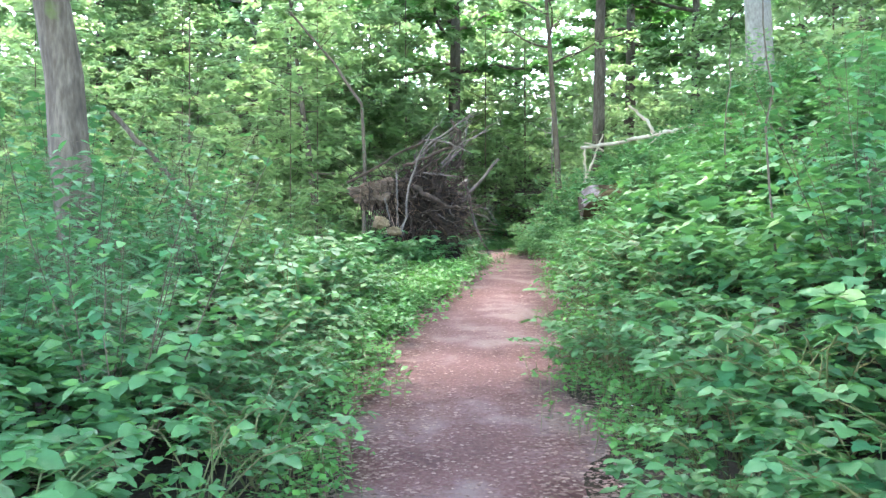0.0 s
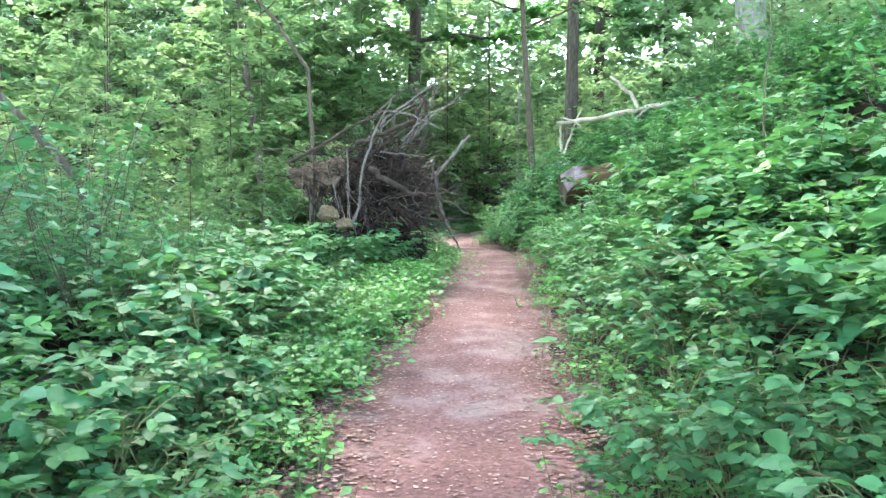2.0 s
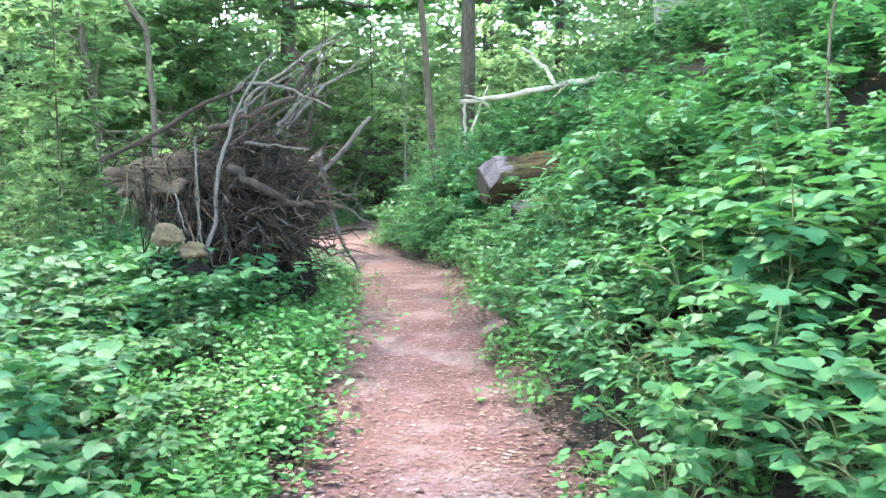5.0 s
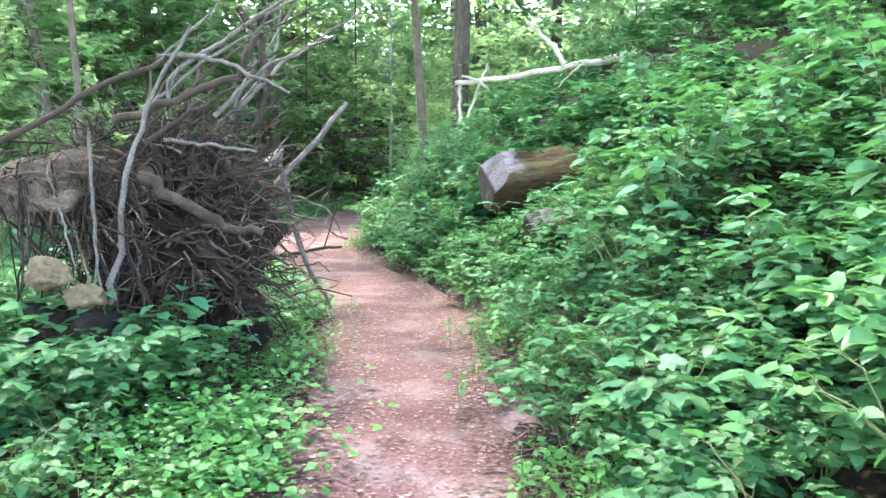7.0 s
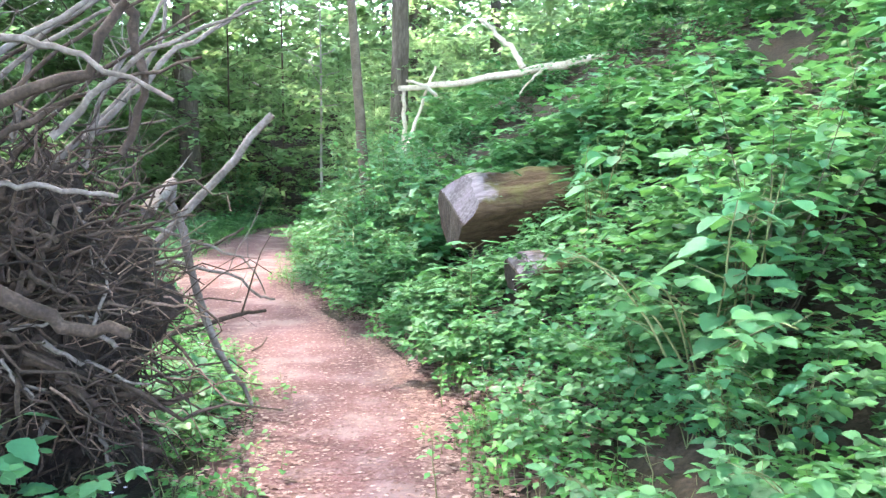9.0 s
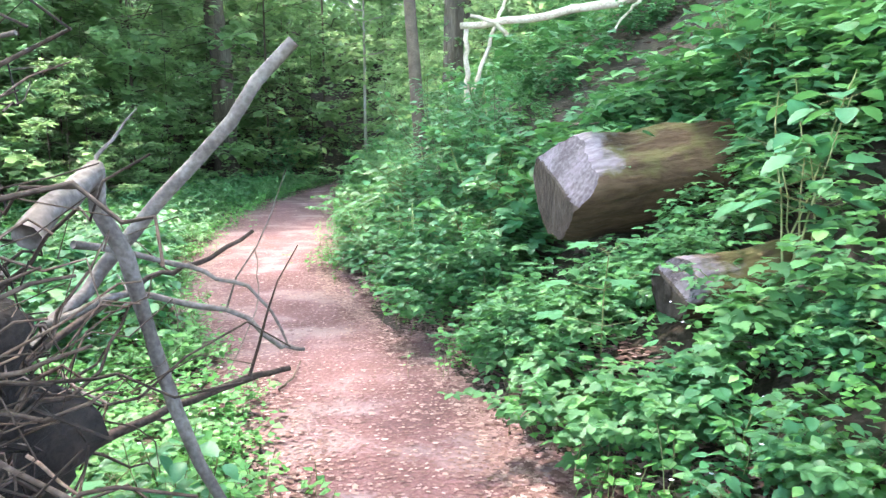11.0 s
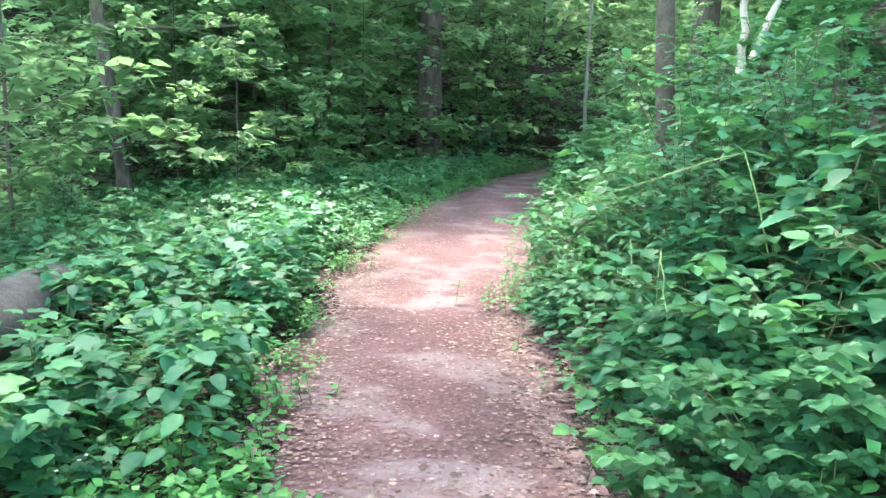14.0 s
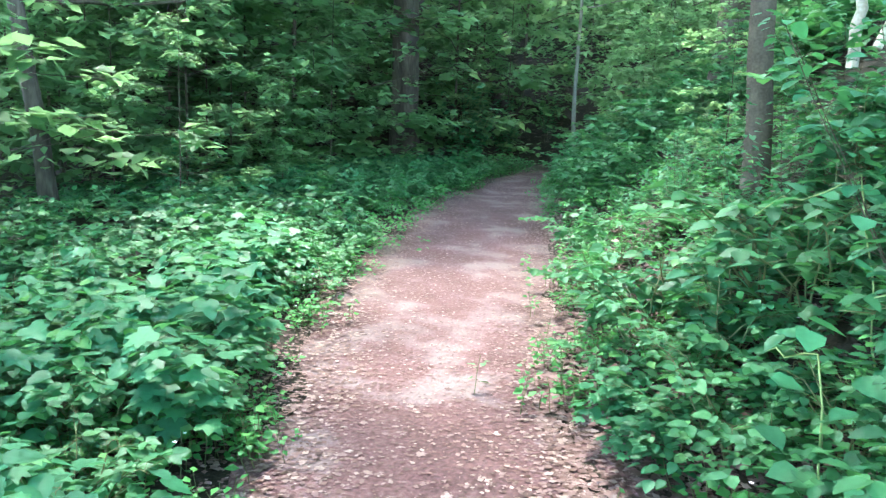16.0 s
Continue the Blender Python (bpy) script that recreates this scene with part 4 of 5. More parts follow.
# soil masses behind and under the roots, their shade included in the colour
part("soil_mass", blob(BALL - base_off, (0.54, 0.36, 0.62), 3, 0.5, 70, 48), M_SHADED_SOIL, root_plate)
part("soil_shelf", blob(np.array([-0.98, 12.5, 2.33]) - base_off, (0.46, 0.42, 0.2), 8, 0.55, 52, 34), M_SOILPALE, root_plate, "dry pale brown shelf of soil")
part("soil_foot", blob(np.array([-0.35, 12.9, 1.35]) - base_off, (0.6, 0.5, 0.4), 5, 0.3, 30, 20), M_SHADED_SOIL, root_plate)

r = pr_(610)


def root(start, end, r0, r1, wob, n=9, sides=6, into=None):
    g = into or Geo()
    tube(g, wander(np.asarray(start) - base_off, np.asarray(end) - base_off, n, wob, r), np.linspace(r0, r1, n), sides)
    return g


# thick roots that fan out of the face, then the fine tangle between them
for q in range(26):
    a = q * 2 * math.pi / 26 + r.normal(0, 0.1)
    d = np.array([math.cos(a), 0, math.sin(a)])
    s = BALL + d * np.array([0.18, 0, 0.2]) + np.array([0, -0.40 - r.uniform(0, 0.12), 0])
    e = BALL + d * np.array([0.74, 0, 0.82]) * r.uniform(0.8, 1.12) + np.array([0, r.uniform(-0.5, -0.1), -0.08])
    if e[2] < 1.45:
        e[2] = 1.45 + r.uniform(0, 0.15)
    w = r.uniform(0.014, 0.034)
    part("root", root(s, e, w, w * 0.35, 0.035, 10), M_ROOT, root_plate, smooth=True)
tangle = Geo()
for q in range(480):
    a, k = r.uniform(0, 2 * np.pi), math.sqrt(r.uniform(0, 1))
    front = -0.47 * math.sqrt(max(0.05, 1 - 0.75 * k * k)) - r.uniform(-0.04, 0.1)
    s = BALL + np.array([math.cos(a) * 0.70 * k, front, math.sin(a) * 0.78 * k])
    ln = r.uniform(0.12, 0.55)
    b = a + r.normal(0, 0.9)
    e = s + np.array([math.cos(b) * ln, r.normal(-0.02, 0.10), math.sin(b) * ln * 0.8 - 0.12 * ln])
    e[2] = max(e[2], 1.42)
    w = r.uniform(0.002, 0.0085)
    root(s, e, w, w * 0.4, ln * 0.1, 7, 4, tangle)
for q in range(280):   # right flank, seen when passing
    a, b = r.uniform(-1.3, 0.9), r.uniform(-0.8, 1.0)
    d = np.array([math.cos(a) * math.cos(b), math.sin(a) * math.cos(b), math.sin(b)])
    s = BALL + d * np.array([0.60, 0.44, 0.70])
    ln = r.uniform(0.1, 0.5)
    e = s + (d * 0.12 + r.normal(0, 0.55, 3)) * ln
    e[2] = max(e[2], 1.42)
    w = r.uniform(0.002, 0.0075)
    root(s, e, w, w * 0.4, ln * 0.1, 7, 4, tangle)
for q in range(75):   # hanging roots under the left shelf
    s = np.array([r.uniform(-1.25, -0.5), 12.2 - r.uniform(0, 0.15), r.uniform(2.1, 2.55)])
    e = s + np.array([r.normal(0.05, 0.16), r.normal(-0.05, 0.08), -r.uniform(0.15, 0.65)])
    w = r.uniform(0.003, 0.011)
    root(s, e, w, w * 0.45, 0.015, 6, 4, tangle)
for q in range(60):   # brush on the crest
    s = BALL + np.array([r.uniform(-0.7, 0.6), r.uniform(-0.35, 0.2), r.uniform(0.5, 0.72)])
    ln = r.uniform(0.15, 0.5)
    a = r.uniform(-0.3, 2.6)
    e = s + np.array([math.cos(a) * ln, r.normal(0, 0.15), abs(math.sin(a)) * ln * 0.5])
    w = r.uniform(0.002, 0.008)
    root(s, e, w, w * 0.4, ln * 0.05, 6, 4, tangle)
for q in range(64):   # thicker bare roots sweeping over the face
    a, k = r.uniform(0, 2 * np.pi), r.uniform(0.1, 0.85)
    s = BALL + np.array([math.cos(a) * 0.66 * k, -0.5 * math.sqrt(1 - 0.6 * k * k) - r.uniform(0.0, 0.08), math.sin(a) * 0.74 * k])
    ln = r.uniform(0.25, 0.7)
    b = r.choice([-0.5, -1.1, 2.6, -2.2]) + r.normal(0, 0.35)
    e = s + np.array([math.cos(b) * ln, r.uniform(-0.02, 0.14), math.sin(b) * ln * 0.75])
    e[2] = max(e[2], 1.42)
    w = r.uniform(0.006, 0.013)
    part("root", root(s, e, w, w * 0.4, ln * 0.045, 9), M_DEADWOOD if q % 3 == 0 else M_ROOT, root_plate, smooth=True)
for q in range(60):
    s = np.array([r.uniform(-1.4, -0.6), r.uniform(12.1, 12.5), r.uniform(2.36, 2.56)])
    ln = r.uniform(0.2, 0.6)
    e = s + np.array([r.normal(0, 0.7) * ln, r.normal(-0.25, 0.3) * ln, r.normal(-0.1, 0.25) * ln])
    w = r.uniform(0.003, 0.011)
    root(s, e, w, w * 0.4, ln * 0.1, 7, 4, tangle)
tagged(part("root_tangle", tangle, M_ROOT, root_plate), kind="stuff")


def stick(pts, r0, r1, mat=None, twigs=0, seed=1, label="bleached grey branch"):
    """A dead branch through a few bends, with short side twigs."""
    pts = np.asarray(pts, float) - base_off
    k = np.linspace(0, len(pts) - 1, 14)
    line = np.stack([np.interp(k, np.arange(len(pts)), pts[:, c]) for c in range(3)], 1)
    rr = pr_(seed)
    line[1:-1] += rr.normal(0, r0 * 0.28, (12, 3))
    r0, r1 = r0 * 0.62, r1 * 0.55
    g = Geo()
    rad = np.linspace(r0, r1, 14) * rr.uniform(0.88, 1.12, 14)
    tube(g, line, rad, 8)
    ob = part("branch", g, mat or M_DEADWOOD, root_plate, label, smooth=True)
    for q in range(twigs):
        u = rr.integers(3, 13)
        ln = rr.uniform(0.12, 0.35)
        e = line[u] + rr.normal(0, 0.6, 3) * ln
        t = Geo()
        tube(t, wander(line[u], e, 5, ln * 0.05, rr), np.linspace(r1 * 0.6, 0.002, 5), 5)
        part("twig", t, mat or M_DEADWOOD, ob)


stick([(-1.45, 12.1, 2.5), (-1.23, 12.1, 2.6), (-0.94, 12.1, 2.77), (-0.73, 12.1, 2.91), (-0.41, 12.1, 3.06), (-0.28, 12.1, 3.14)], 0.034, 0.024, M_ROOT, 3, seed=1)
stick([(-0.34, 12.15, 3.14), (-0.1, 12.05, 3.14), (0.1, 12.0, 3.08), (0.42, 11.9, 2.92)], 0.026, 0.016, seed=2, label="pale arching branch")
stick([(-0.62, 11.98, 1.7), (-0.6, 11.95, 1.82), (-0.49, 11.95, 2.55), (-0.36, 11.95, 2.87), (-0.14, 11.98, 3.3)], 0.034, 0.016, twigs=2, seed=3)
stick([(-0.69, 11.9, 2.68), (-0.68, 11.9, 2.12), (-0.66, 11.92, 1.75)], 0.018, 0.012, seed=4)
stick([(-0.87, 11.95, 2.26), (-0.78, 11.9, 1.9)], 0.014, 0.01, seed=5)
stick([(-0.3, 12.3, 2.75), (-0.3, 12.2, 3.03), (0.22, 12.3, 3.41), (0.54, 12.4, 3.66)], 0.026, 0.012, twigs=4, seed=6)
stick([(-0.21, 12.5, 2.8), (-0.1, 12.4, 3.2), (0.34, 12.4, 3.51), (0.6, 12.4, 3.62)], 0.024, 0.01, twigs=4, seed=7)
stick([(0.05, 12.6, 2.7), (0.14, 12.6, 3.07), (0.3, 12.6, 3.27), (0.49, 12.6, 3.6)], 0.022, 0.01, twigs=4, seed=8)
stick([(-0.45, 12.4, 2.8), (-0.39, 12.3, 3.11), (-0.12, 12.3, 3.36), (0.05, 12.3, 3.55)], 0.018, 0.008, twigs=3, seed=9)
stick([(-0.1, 12.7, 2.7), (0.15, 12.8, 2.98), (0.35, 12.9, 3.25), (0.42, 13.0, 3.7)], 0.028, 0.014, twigs=3, seed=10)
stick([(0.28, 12.9, 2.5), (0.39, 13.2, 2.64), (0.46, 13.4, 2.19), (0.68, 13.4, 1.61), (0.78, 13.4, 1.4)], 0.056, 0.022, twigs=1, seed=11, label="lichen-grey drooping branch")
stick([(-0.05, 13.2, 1.9), (0.22, 14.0, 2.2), (0.96, 13.77, 3.05)], 0.044, 0.042, seed=12, label="pale bare pole leaning out over the path")
stick([(-0.3, 12.0, 2.64), (-0.09, 12.0, 2.62), (0.22, 12.0, 2.58)], 0.02, 0.014, seed=13)
stick([(-0.42, 12.1, 2.45), (-0.3, 11.87, 2.34), (-0.02, 11.85, 2.17), (0.25, 11.85, 2.1)], 0.07, 0.035, M_ROOT, 2, seed=14, label="thick broken root")
stick([(0.1, 13.5, 2.05), (0.37, 14.2, 2.18), (0.57, 14.2, 2.23), (0.81, 14.2, 2.36)], 0.022, 0.014, M_ROOT, 1, seed=15, label="dark bare branch")
stick([(0.25, 13.6, 2.4), (0.5, 13.89, 2.3), (0.65, 13.89, 2.24), (0.81, 13.89, 2.17), (0.91, 13.89, 1.96)], 0.02, 0.008, twigs=2, seed=16)
stick([(0.15, 13.6, 2.15), (0.34, 14.0, 2.18), (0.53, 14.0, 2.12), (0.76, 14.0, 2.06), (0.9, 14.0, 1.92), (0.98, 14.0, 1.91)], 0.024, 0.014, twigs=3, seed=17)
stick([(0.1, 13.2, 1.75), (0.45, 13.7, 1.8), (0.75, 13.9, 1.84), (0.92, 14.0, 1.84)], 0.03, 0.022, M_ROOT, 2, seed=18)
stick([(-0.1, 12.8, 2.75), (0.1, 12.7, 2.86), (0.38, 12.5, 2.9)], 0.016, 0.008, twigs=2, seed=19)
for q in range(9):   # brushwood rising from the crest out over the path
    s = np.array([r.uniform(-0.6, 0.15), r.uniform(12.15, 12.7), r.uniform(2.62, 2.85)])
    e = s + np.array([r.uniform(0.5, 1.1), r.uniform(-0.1, 0.25), r.uniform(0.45, 0.85)])
    stick([s, s + (e - s) * 0.5 + np.array([-0.08, 0.02, 0.1]) * r.uniform(0.2, 1.5), e], r.uniform(0.014, 0.028), r.uniform(0.006, 0.011), M_DEADWOOD if q % 3 == 0 else M_ROOT, 3, 740 + q, "grey dead branch")
stick([(0.12, 12.4, 3.5), (0.27, 12.4, 3.3), (0.33, 12.4, 3.02), (0.2, 12.45, 2.75)], 0.04, 0.026, M_ROOT, 1, 760, "dark crooked branch")
stick([(-0.6, 12.1, 2.75), (-0.3, 12.1, 2.86), (0.1, 12.1, 3.02), (0.26, 12.1, 3.3)], 0.045, 0.03, M_ROOT, 2, 761, "dark crooked branch")
for q in range(12):
    s = BALL + np.array([r.uniform(-0.55, 0.5), r.uniform(-0.5, -0.3), r.uniform(-0.3, 0.75)])
    a = r.uniform(0.2, 2.9)
    ln = r.uniform(0.35, 0.8)
    stick([s, s + np.array([math.cos(a) * ln * 0.5, -0.08, math.sin(a) * ln * 0.3]), s + np.array([math.cos(a) * ln, r.uniform(-0.1, 0.1), math.sin(a) * ln * 0.5])], r.uniform(0.009, 0.016), 0.005, M_ROOT, 2, 700 + q, "grey root")

trunk_geo = Geo()
tl = wander(np.array([-0.45, 12.9, 2.0]) - base_off, np.array([-1.5, 19.2, 1.5]) - base_off, 12, 0.02, r)
tube(trunk_geo, tl, np.linspace(0.27, 0.2, 12), 14)
# paler dead wood instead of bark, sunlight on the trunk's end put into colour
part("fallen_trunk", trunk_geo, M_DEADWOOD, root_plate, "grey dead fallen trunk, coloured paler for its sunlit end", smooth=True)

for k, (x, y, z, s) in enumerate(((-0.92, 11.85, 1.88, 0.11), (-0.72, 11.8, 1.76, 0.1))):
    st = thing("stone", (x, y, z - 0.1), "brown sandstone lump at the foot of the root plate", "stone", "stones at the root plate")
    part("stone_body", blob((0, 0, 0.1), (s, s * 0.8, s * 0.7), 20 + k, 0.6, 26, 18), M_STONE, st)
mound = part("soil_mound", blob((-0.85, 12.05, 1.35), (0.34, 0.28, 0.34), 31, 0.4, 30, 20), M_SHADED_SOIL)
tagged(mound, "dark mound of loose soil under the root plate", "soil mound")


# ---- logs and dead wood on the bank ----
def log(name, end, axis, length, radius, label, seed, lumpy=0.08):
    """A sawn log: bark or bare wood round it, a cracked cut face at the near end."""
    axis = Vector(axis).normalized()
    rot = axis.to_track_quat("X", "Z").to_matrix().to_4x4()
    m = Matrix.Translation(end) @ rot
    ob = thing(name, (0, 0, 0), label, "log", "logs on the bank")
    ob.matrix_basis = m
    n, k = 96, 54
    xs = np.linspace(0, length, k)
    a = np.linspace(0, 2 * np.pi, n, endpoint=False)
    rad = np.empty((k, n))
    for i, x in enumerate(xs):
        for j, t in enumerate(a):
            c, s = math.cos(t), math.sin(t)
            nz = noise.fractal(Vector((x * 0.9 / radius * 0.35, c * 0.9, s * 0.9)) + Vector((seed, 0, 0)), 1.0, 2.0, 4)
            nz += 0.45 * noise.fractal(Vector((x * 5, c * 3.2, s * 3.2)) + Vector((seed, 3, 1)), 0.9, 2.0, 4)
            dent = -0.12 * math.exp(-((x - 0.35) / 0.13) ** 2) * max(0, s) ** 3 + 0.06 * math.exp(-((x - 0.8) / 0.25) ** 2) * max(0, s)
            flat = -0.16 * max(0, math.cos(t - 2.2)) ** 6 * math.exp(-x / 0.7)
            ridge = 0.11 * math.exp(-((t - 3.2) / 0.22) ** 2) - 0.12 * max(0, math.cos(t - 2.35)) ** 4 - 0.1 * max(0, math.cos(t - 3.95)) ** 6
            rad[i, j] = radius * (1 + lumpy * nz + dent + flat + ridge)
    rad[0] *= 0.965
    v = np.stack([np.repeat(xs[:, None], n, 1), np.cos(a)[None] * rad, np.sin(a)[None] * rad], 2)
    slant = lambda v: 0.85 * np.clip(v[:, :, 2] - 0.12 * radius - 0.55 * v[:, :, 1], 0, None)
    v[:, :, 0] += slant(v) * (1 - v[:, :, 0] / length)
    i, j = np.meshgrid(np.arange(k - 1), np.arange(n), indexing="ij")
    i, j = i.ravel(), j.ravel()
    jn = (j + 1) % n
    g = Geo().add(v.reshape(-1, 3), np.stack([i * n + j, (i + 1) * n + j, (i + 1) * n + jn, i * n + jn], 1), ((k - 1) * n + np.arange(n))[None])
    part("log_body", g, M_LOGWOOD, ob, smooth=True)
    rings = np.linspace(1.0, 0.012, 60)
    rr = pr_(seed)
    fv = np.stack([0.004 + np.repeat((0.02 * (1 - rings) * 0.6)[:, None], n, 1) + rr.normal(0, 0.003, (60, n)) * rings[:, None], np.cos(a)[None] * rad[0] * rings[:, None], np.sin(a)[None] * rad[0] * rings[:, None]], 2)
    lean = slant(fv)
    fv[:, :, 0] += lean
    i, j = np.meshgrid(np.arange(59), np.arange(n), indexing="ij")
    i, j = i.ravel(), j.ravel()
    jn = (j + 1) % n
    quads = np.stack([i * n + j, i * n + jn, (i + 1) * n + jn, (i + 1) * n + j][::-1], 1)
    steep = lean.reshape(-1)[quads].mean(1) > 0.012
    flat_v = fv.reshape(-1, 3)
    part("cut_face", Geo().add(flat_v, quads[~steep], (59 * n + np.arange(n))[None]), M_CUT, ob, "weathered grey cut face with dark cracks, darkened for shade", smooth=True)
    # this facet keeps a paler colour than the shade-darkened cut face
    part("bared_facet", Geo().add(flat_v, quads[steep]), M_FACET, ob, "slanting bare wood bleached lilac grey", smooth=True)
    return ob


log("large_log", (2.68, 15.6, 2.41), (1.0, 0.0, 0.08), 3.2, 0.33, "thick weathered sawn log with moss lying on the bank", 4, 0.12)
log("small_log", (2.74, 14.3, 1.98), (1.0, 0.05, 0.1), 2.2, 0.16, "smaller grey-brown log lying below the large one", 9)


def deadwood(name, branches, label, category, mat=None):
    """Fallen branches as one thing; each branch: points, thick and thin radius."""
    base = np.array(branches[0][0][0])
    ob = thing(name, base, label, category)
    for q, (pts, r0, r1) in enumerate(branches):
        pts = np.asarray(pts, float) - base
        k = np.linspace(0, len(pts) - 1, 12)
        line = np.stack([np.interp(k, np.arange(len(pts)), pts[:, c]) for c in range(3)], 1)
        line[1:-1] += pr_(900 + q).normal(0, r0 * 0.3, (10, 3))
        g = Geo()
        tube(g, line, np.linspace(r0, r1, 12), 8)
        part("branch", g, mat or M_BLEACHED, ob, smooth=True)
    return ob


deadwood("fallen_branch", [([(6.3, 19.25, 4.5), (5.23, 19.7, 4.33), (4.45, 20.2, 4.17), (3.56, 20.7, 4.12)], 0.065, 0.04),
                           ([(5.21, 19.78, 4.36), (5.08, 20.0, 4.71), (4.69, 20.2, 5.11)], 0.05, 0.03), ([(4.1, 20.5, 4.0), (3.9, 20.4, 4.14), (3.6, 20.4, 4.2)], 0.03, 0.02),
                           ([(5.3, 19.3, 4.3), (5.1, 19.2, 4.15), (4.85, 19.1, 3.9)], 0.022, 0.012)],
         "bleached fallen branch lying across the bank", "dead branch")
deadwood("broken_stake", [([(3.7, 20.9, 3.2), (3.7, 20.9, 3.6), (3.69, 20.9, 4.2)], 0.04, 0.03)], "pale broken birch stub standing on the bank", "dead wood")
deadwood("leaning_stick", [([(3.68, 20.6, 3.3), (3.9, 20.6, 3.9), (4.12, 20.6, 4.46)], 0.03, 0.02)], "pale dead stick leaning against the fallen branch", "dead wood")
deadwood("fallen_birch", [([(-3.2, 11.0, 1.3), (-3.5, 11.0, 2.2), (-3.95, 11.05, 2.7), (-4.6, 11.1, 3.4)], 0.05, 0.035)], "dark crooked dead limb leaning among the bushes", "fallen tree", M_BARK)
deadwood("stick_on_path", [([(0.95, 15.55, 1.28), (1.05, 15.75, 1.29), (1.12, 16.1, 1.29)], 0.008, 0.004)], "thin dark twig lying on the path", "twig", M_TWIG)

# long pale bramble canes arching out of the thicket
r = pr_(760)
for q in range(9):
    y = r.uniform(8.5, 19)
    x = float(path_r(y)) + r.uniform(0.4, 1.6)
    z = float(land(x, y))
    a = r.uniform(0, 6.28)
    if y < 16.8:
        continue
    h, ln = r.uniform(0.6, 1.0), r.uniform(0.4, 0.9)
    shoot("bramble_cane", [(x, y, z - 0.03), (x + math.cos(a) * ln * 0.3, y + math.sin(a) * ln * 0.3, z + h), (x + math.cos(a) * ln, y + math.sin(a) * ln, z + h * 0.75)], 0.0045, 0.0022, M_CANE,
          "long thin pale green bramble cane", "bramble cane", "long bramble canes", 14, 770 + q)

# a maple seedling holding large flat leaves before the log
base = np.array([2.45, 14.45, float(land(2.45, 14.45))])
maple = thing("maple_seedling", base, "young maple seedling with large flat lobed leaves before the log", "seedling")
stem, maple_leaves = Geo(), []
top = np.array([0.02, -0.05, 0.66])
tube(stem, wander((0, 0, -0.03), top, 7, 0.006, pr_(64)), np.linspace(0.006, 0.003, 7), 5, False)
for k, (a, u, ln, size) in enumerate(((0.3, 1.0, 0.10, 0.15), (3.3, 1.0, 0.10, 0.15), (1.7, 0.98, 0.08, 0.13), (0.2, 0.74, 0.2, 0.19), (3.1, 0.72, 0.2, 0.18), (4.6, 0.76, 0.14, 0.16), (5.9, 0.45, 0.26, 0.2), (2.7, 0.45, 0.2, 0.18))):
    p = top * u
    q = p + np.array([math.cos(a) * ln, math.sin(a) * ln, 0.05])
    tube(stem, [p, q], [0.0028, 0.002], 4, False)
    g = Geo()
    blades(g, LOBED, q[None], np.array([a - np.pi / 2]), np.array([-0.08]), np.array([0.05 * (-1) ** k]), size)
    maple_leaves.append(g)
tagged(part("stem", stem, M_STEM, maple), kind="stuff")
for g in maple_leaves:
    part("leaf", g, M_BROAD, maple)

# small pale flowers in the herbs
flowers = Geo()
for q in range(260):
    y = r.uniform(4, 22)
    left = r.uniform(0, 1) < 0.75
    x = float(path_l(y)) - r.uniform(0.15, 1.4) if left else float(path_r(y)) + r.uniform(0.15, 0.8)
    p = np.array([x, y, float(land(x, y)) + r.uniform(0.16, 0.3)])
    blades(flowers, LANCE_WIDE, np.repeat(p[None], 5, 0), np.arange(5) * 1.2566 + r.uniform(0, 1), np.full(5, 0.35), np.zeros(5), 0.011)
tagged(part("herb_flowers", flowers, M_PETAL), "tiny pale lilac flowers among the herbs", "flowers", kind="stuff")

# ---- dead leaves ----
r = pr_(800)
curl = OVATE[0] * np.array([1, 1, 0.1]) + np.array([0, 0, 1]) * (np.abs(OVATE[0][:, :1]) * -0.03 - (OVATE[0][:, 1:2] - 0.5) ** 2 * 0.03)
DEAD = (curl * np.array([0.72, 1, 1]), OVATE[1])
DRY = (LOBED[0] * np.array([0.9, 0.95, -0.12]), LOBED[1])
CHIP = (LANCE_WIDE[0] * np.array([0.9, 1, -0.15]), LANCE_WIDE[1])
litter = Geo()


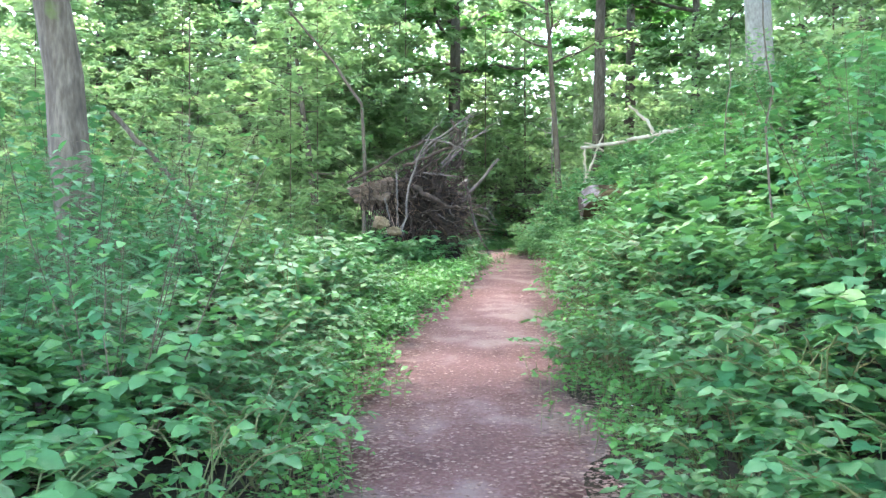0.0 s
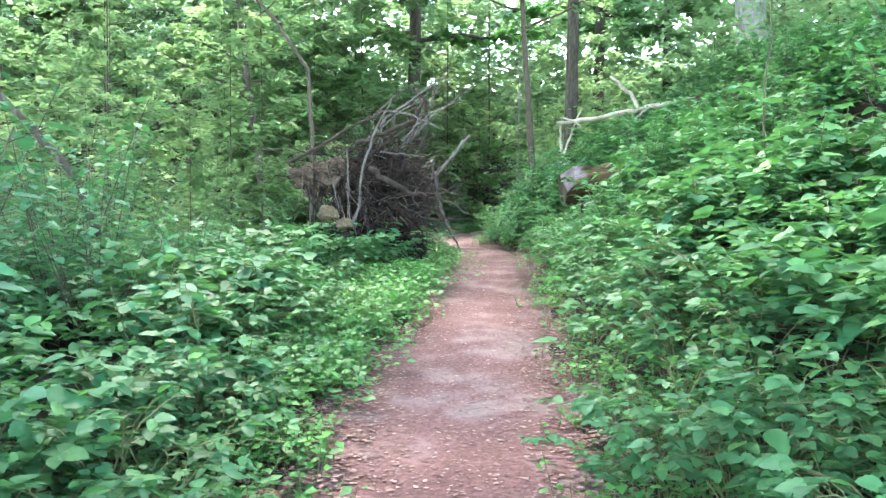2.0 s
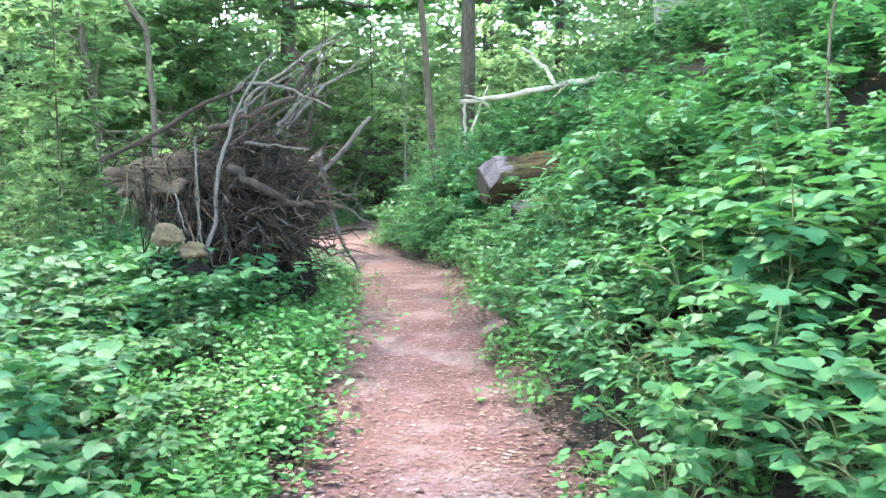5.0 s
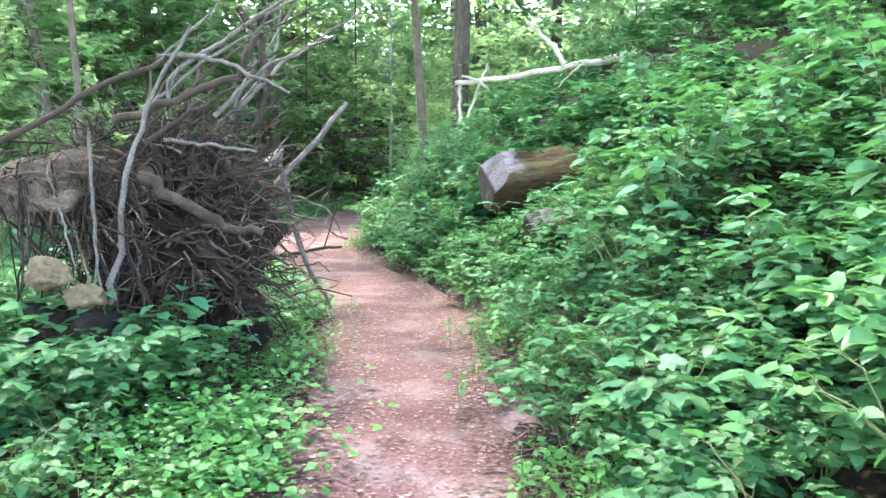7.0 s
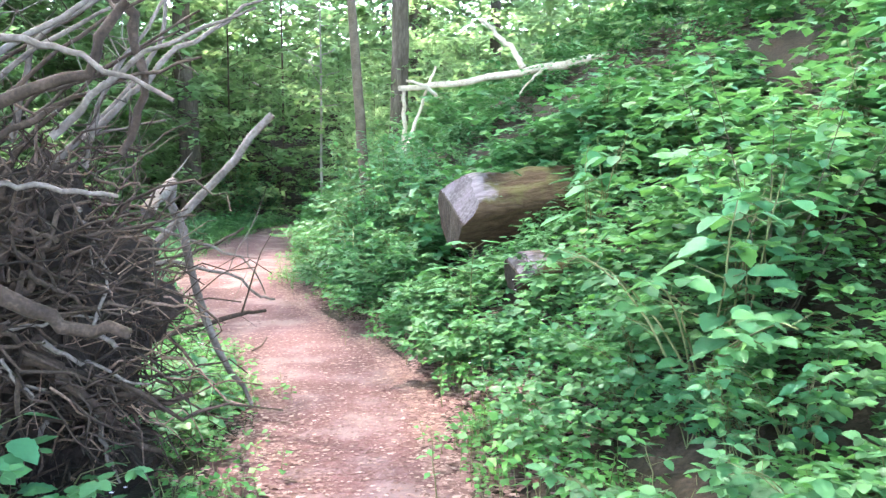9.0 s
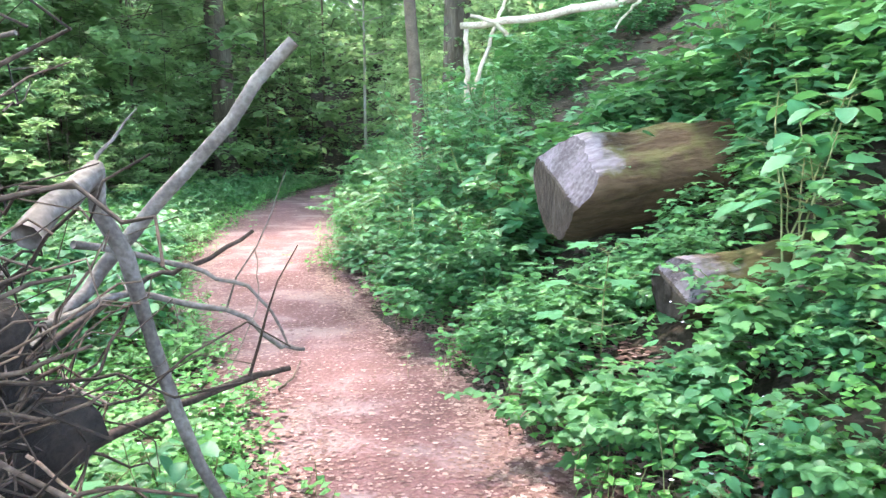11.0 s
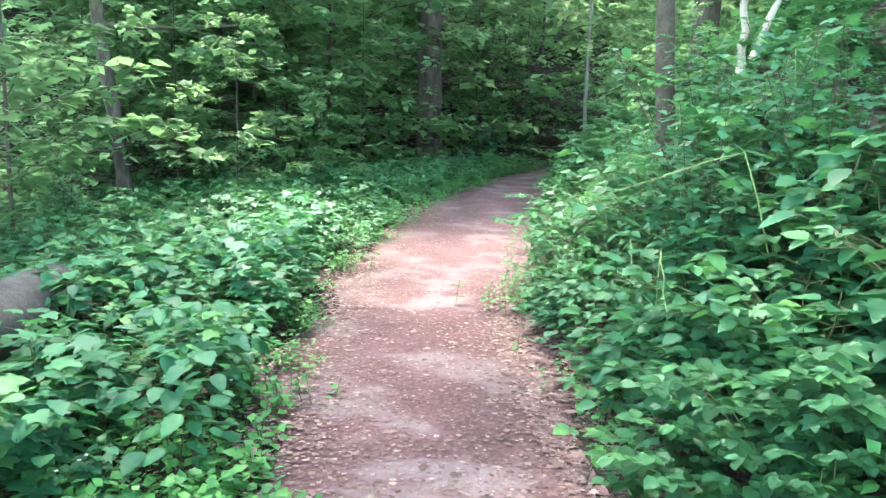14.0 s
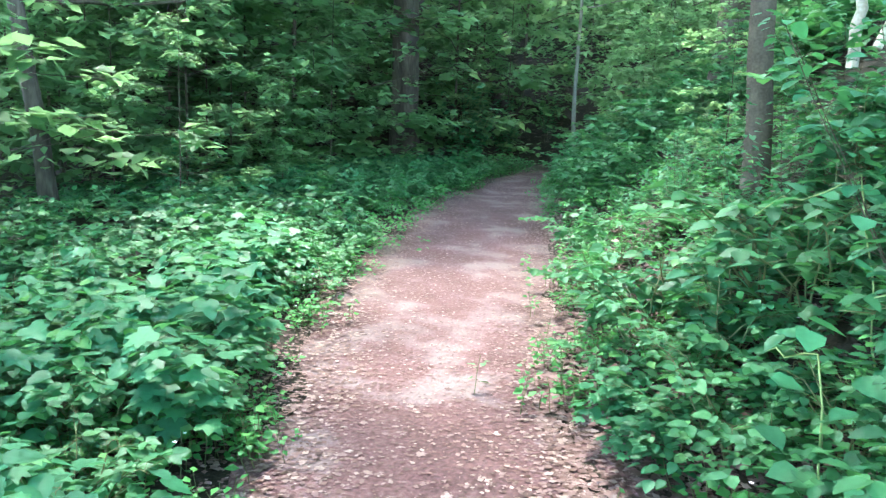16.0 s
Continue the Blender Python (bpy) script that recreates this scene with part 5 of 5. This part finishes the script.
def drop(xs, ys, size):
    n = len(xs)
    z = land(xs, ys) + 0.0212 + r.uniform(0, 0.003, n)
    p, turn, nod, roll, sz = np.stack([xs, ys, z], 1), r.uniform(0, 6.28, n), r.normal(0.02, 0.05, n), r.normal(0, 0.07, n), size * r.uniform(0.45, 1.3, n)
    if size > 0.04:
        h = n // 2
        blades(litter, DEAD, p[:h], turn[:h], nod[:h], roll[:h], sz[:h])
        blades(litter, DRY, p[h:], turn[h:], nod[h:], roll[h:], sz[h:])
    else:
        blades(litter, CHIP, p, turn, nod, roll, sz)


n = 42000
ys = 2 + 31 * r.uniform(0, 1, n)
u = r.beta(0.75, 0.75, n)
drop(path_l(ys) - 0.15 + u * (path_r(ys) - path_l(ys) + 0.3), ys, 0.027)
n = 40000
ys = r.uniform(1, 33, n)
dd = r.normal(0.03, 0.2, n)
drop(np.where(r.uniform(0, 1, n) < 0.5, path_l(ys) - dd, path_r(ys) + dd), ys, 0.037)
n = 18000
ys = r.uniform(12, 22, n)
drop(path_r(ys) + r.uniform(-0.15, 0.7, n), ys, 0.042)
n = 15000
ys = r.uniform(17, 31, n)
drop(path_r(ys) + r.uniform(0, 8, n), ys, 0.085)
n = 9000
drop(r.uniform(-8, 10, n), r.uniform(35, 48, n), 0.13)
tagged(part("dead_leaf_litter", litter, M_LITTER), "brown and pale dead leaves scattered over path and bank", "leaf litter", kind="stuff")
one_leaf = []
for k in range(3):
    g = Geo()
    blades(g, DRY if k else DEAD, np.zeros((1, 3)), np.zeros(1), np.array([0.02 * k]), np.array([0.03 * k]), 0.044)
    one_leaf.append(g.mesh("dead_leaf", M_LITTER))
for q in range(280):
    y = r.uniform(14.5, 20.5)
    x = path_l(y) + r.beta(0.6, 0.6) * (path_r(y) - path_l(y))
    ob = new("dead_leaf", one_leaf[q % 3])
    ob.parent = path
    s = r.uniform(0.6, 1.3)
    ob.matrix_basis = pose(x, y, float(land(x, y)) + 0.0225, r.uniform(-1, 1), r.uniform(-1, 1), r.uniform(0, 360)) @ Matrix.Scale(s, 4)
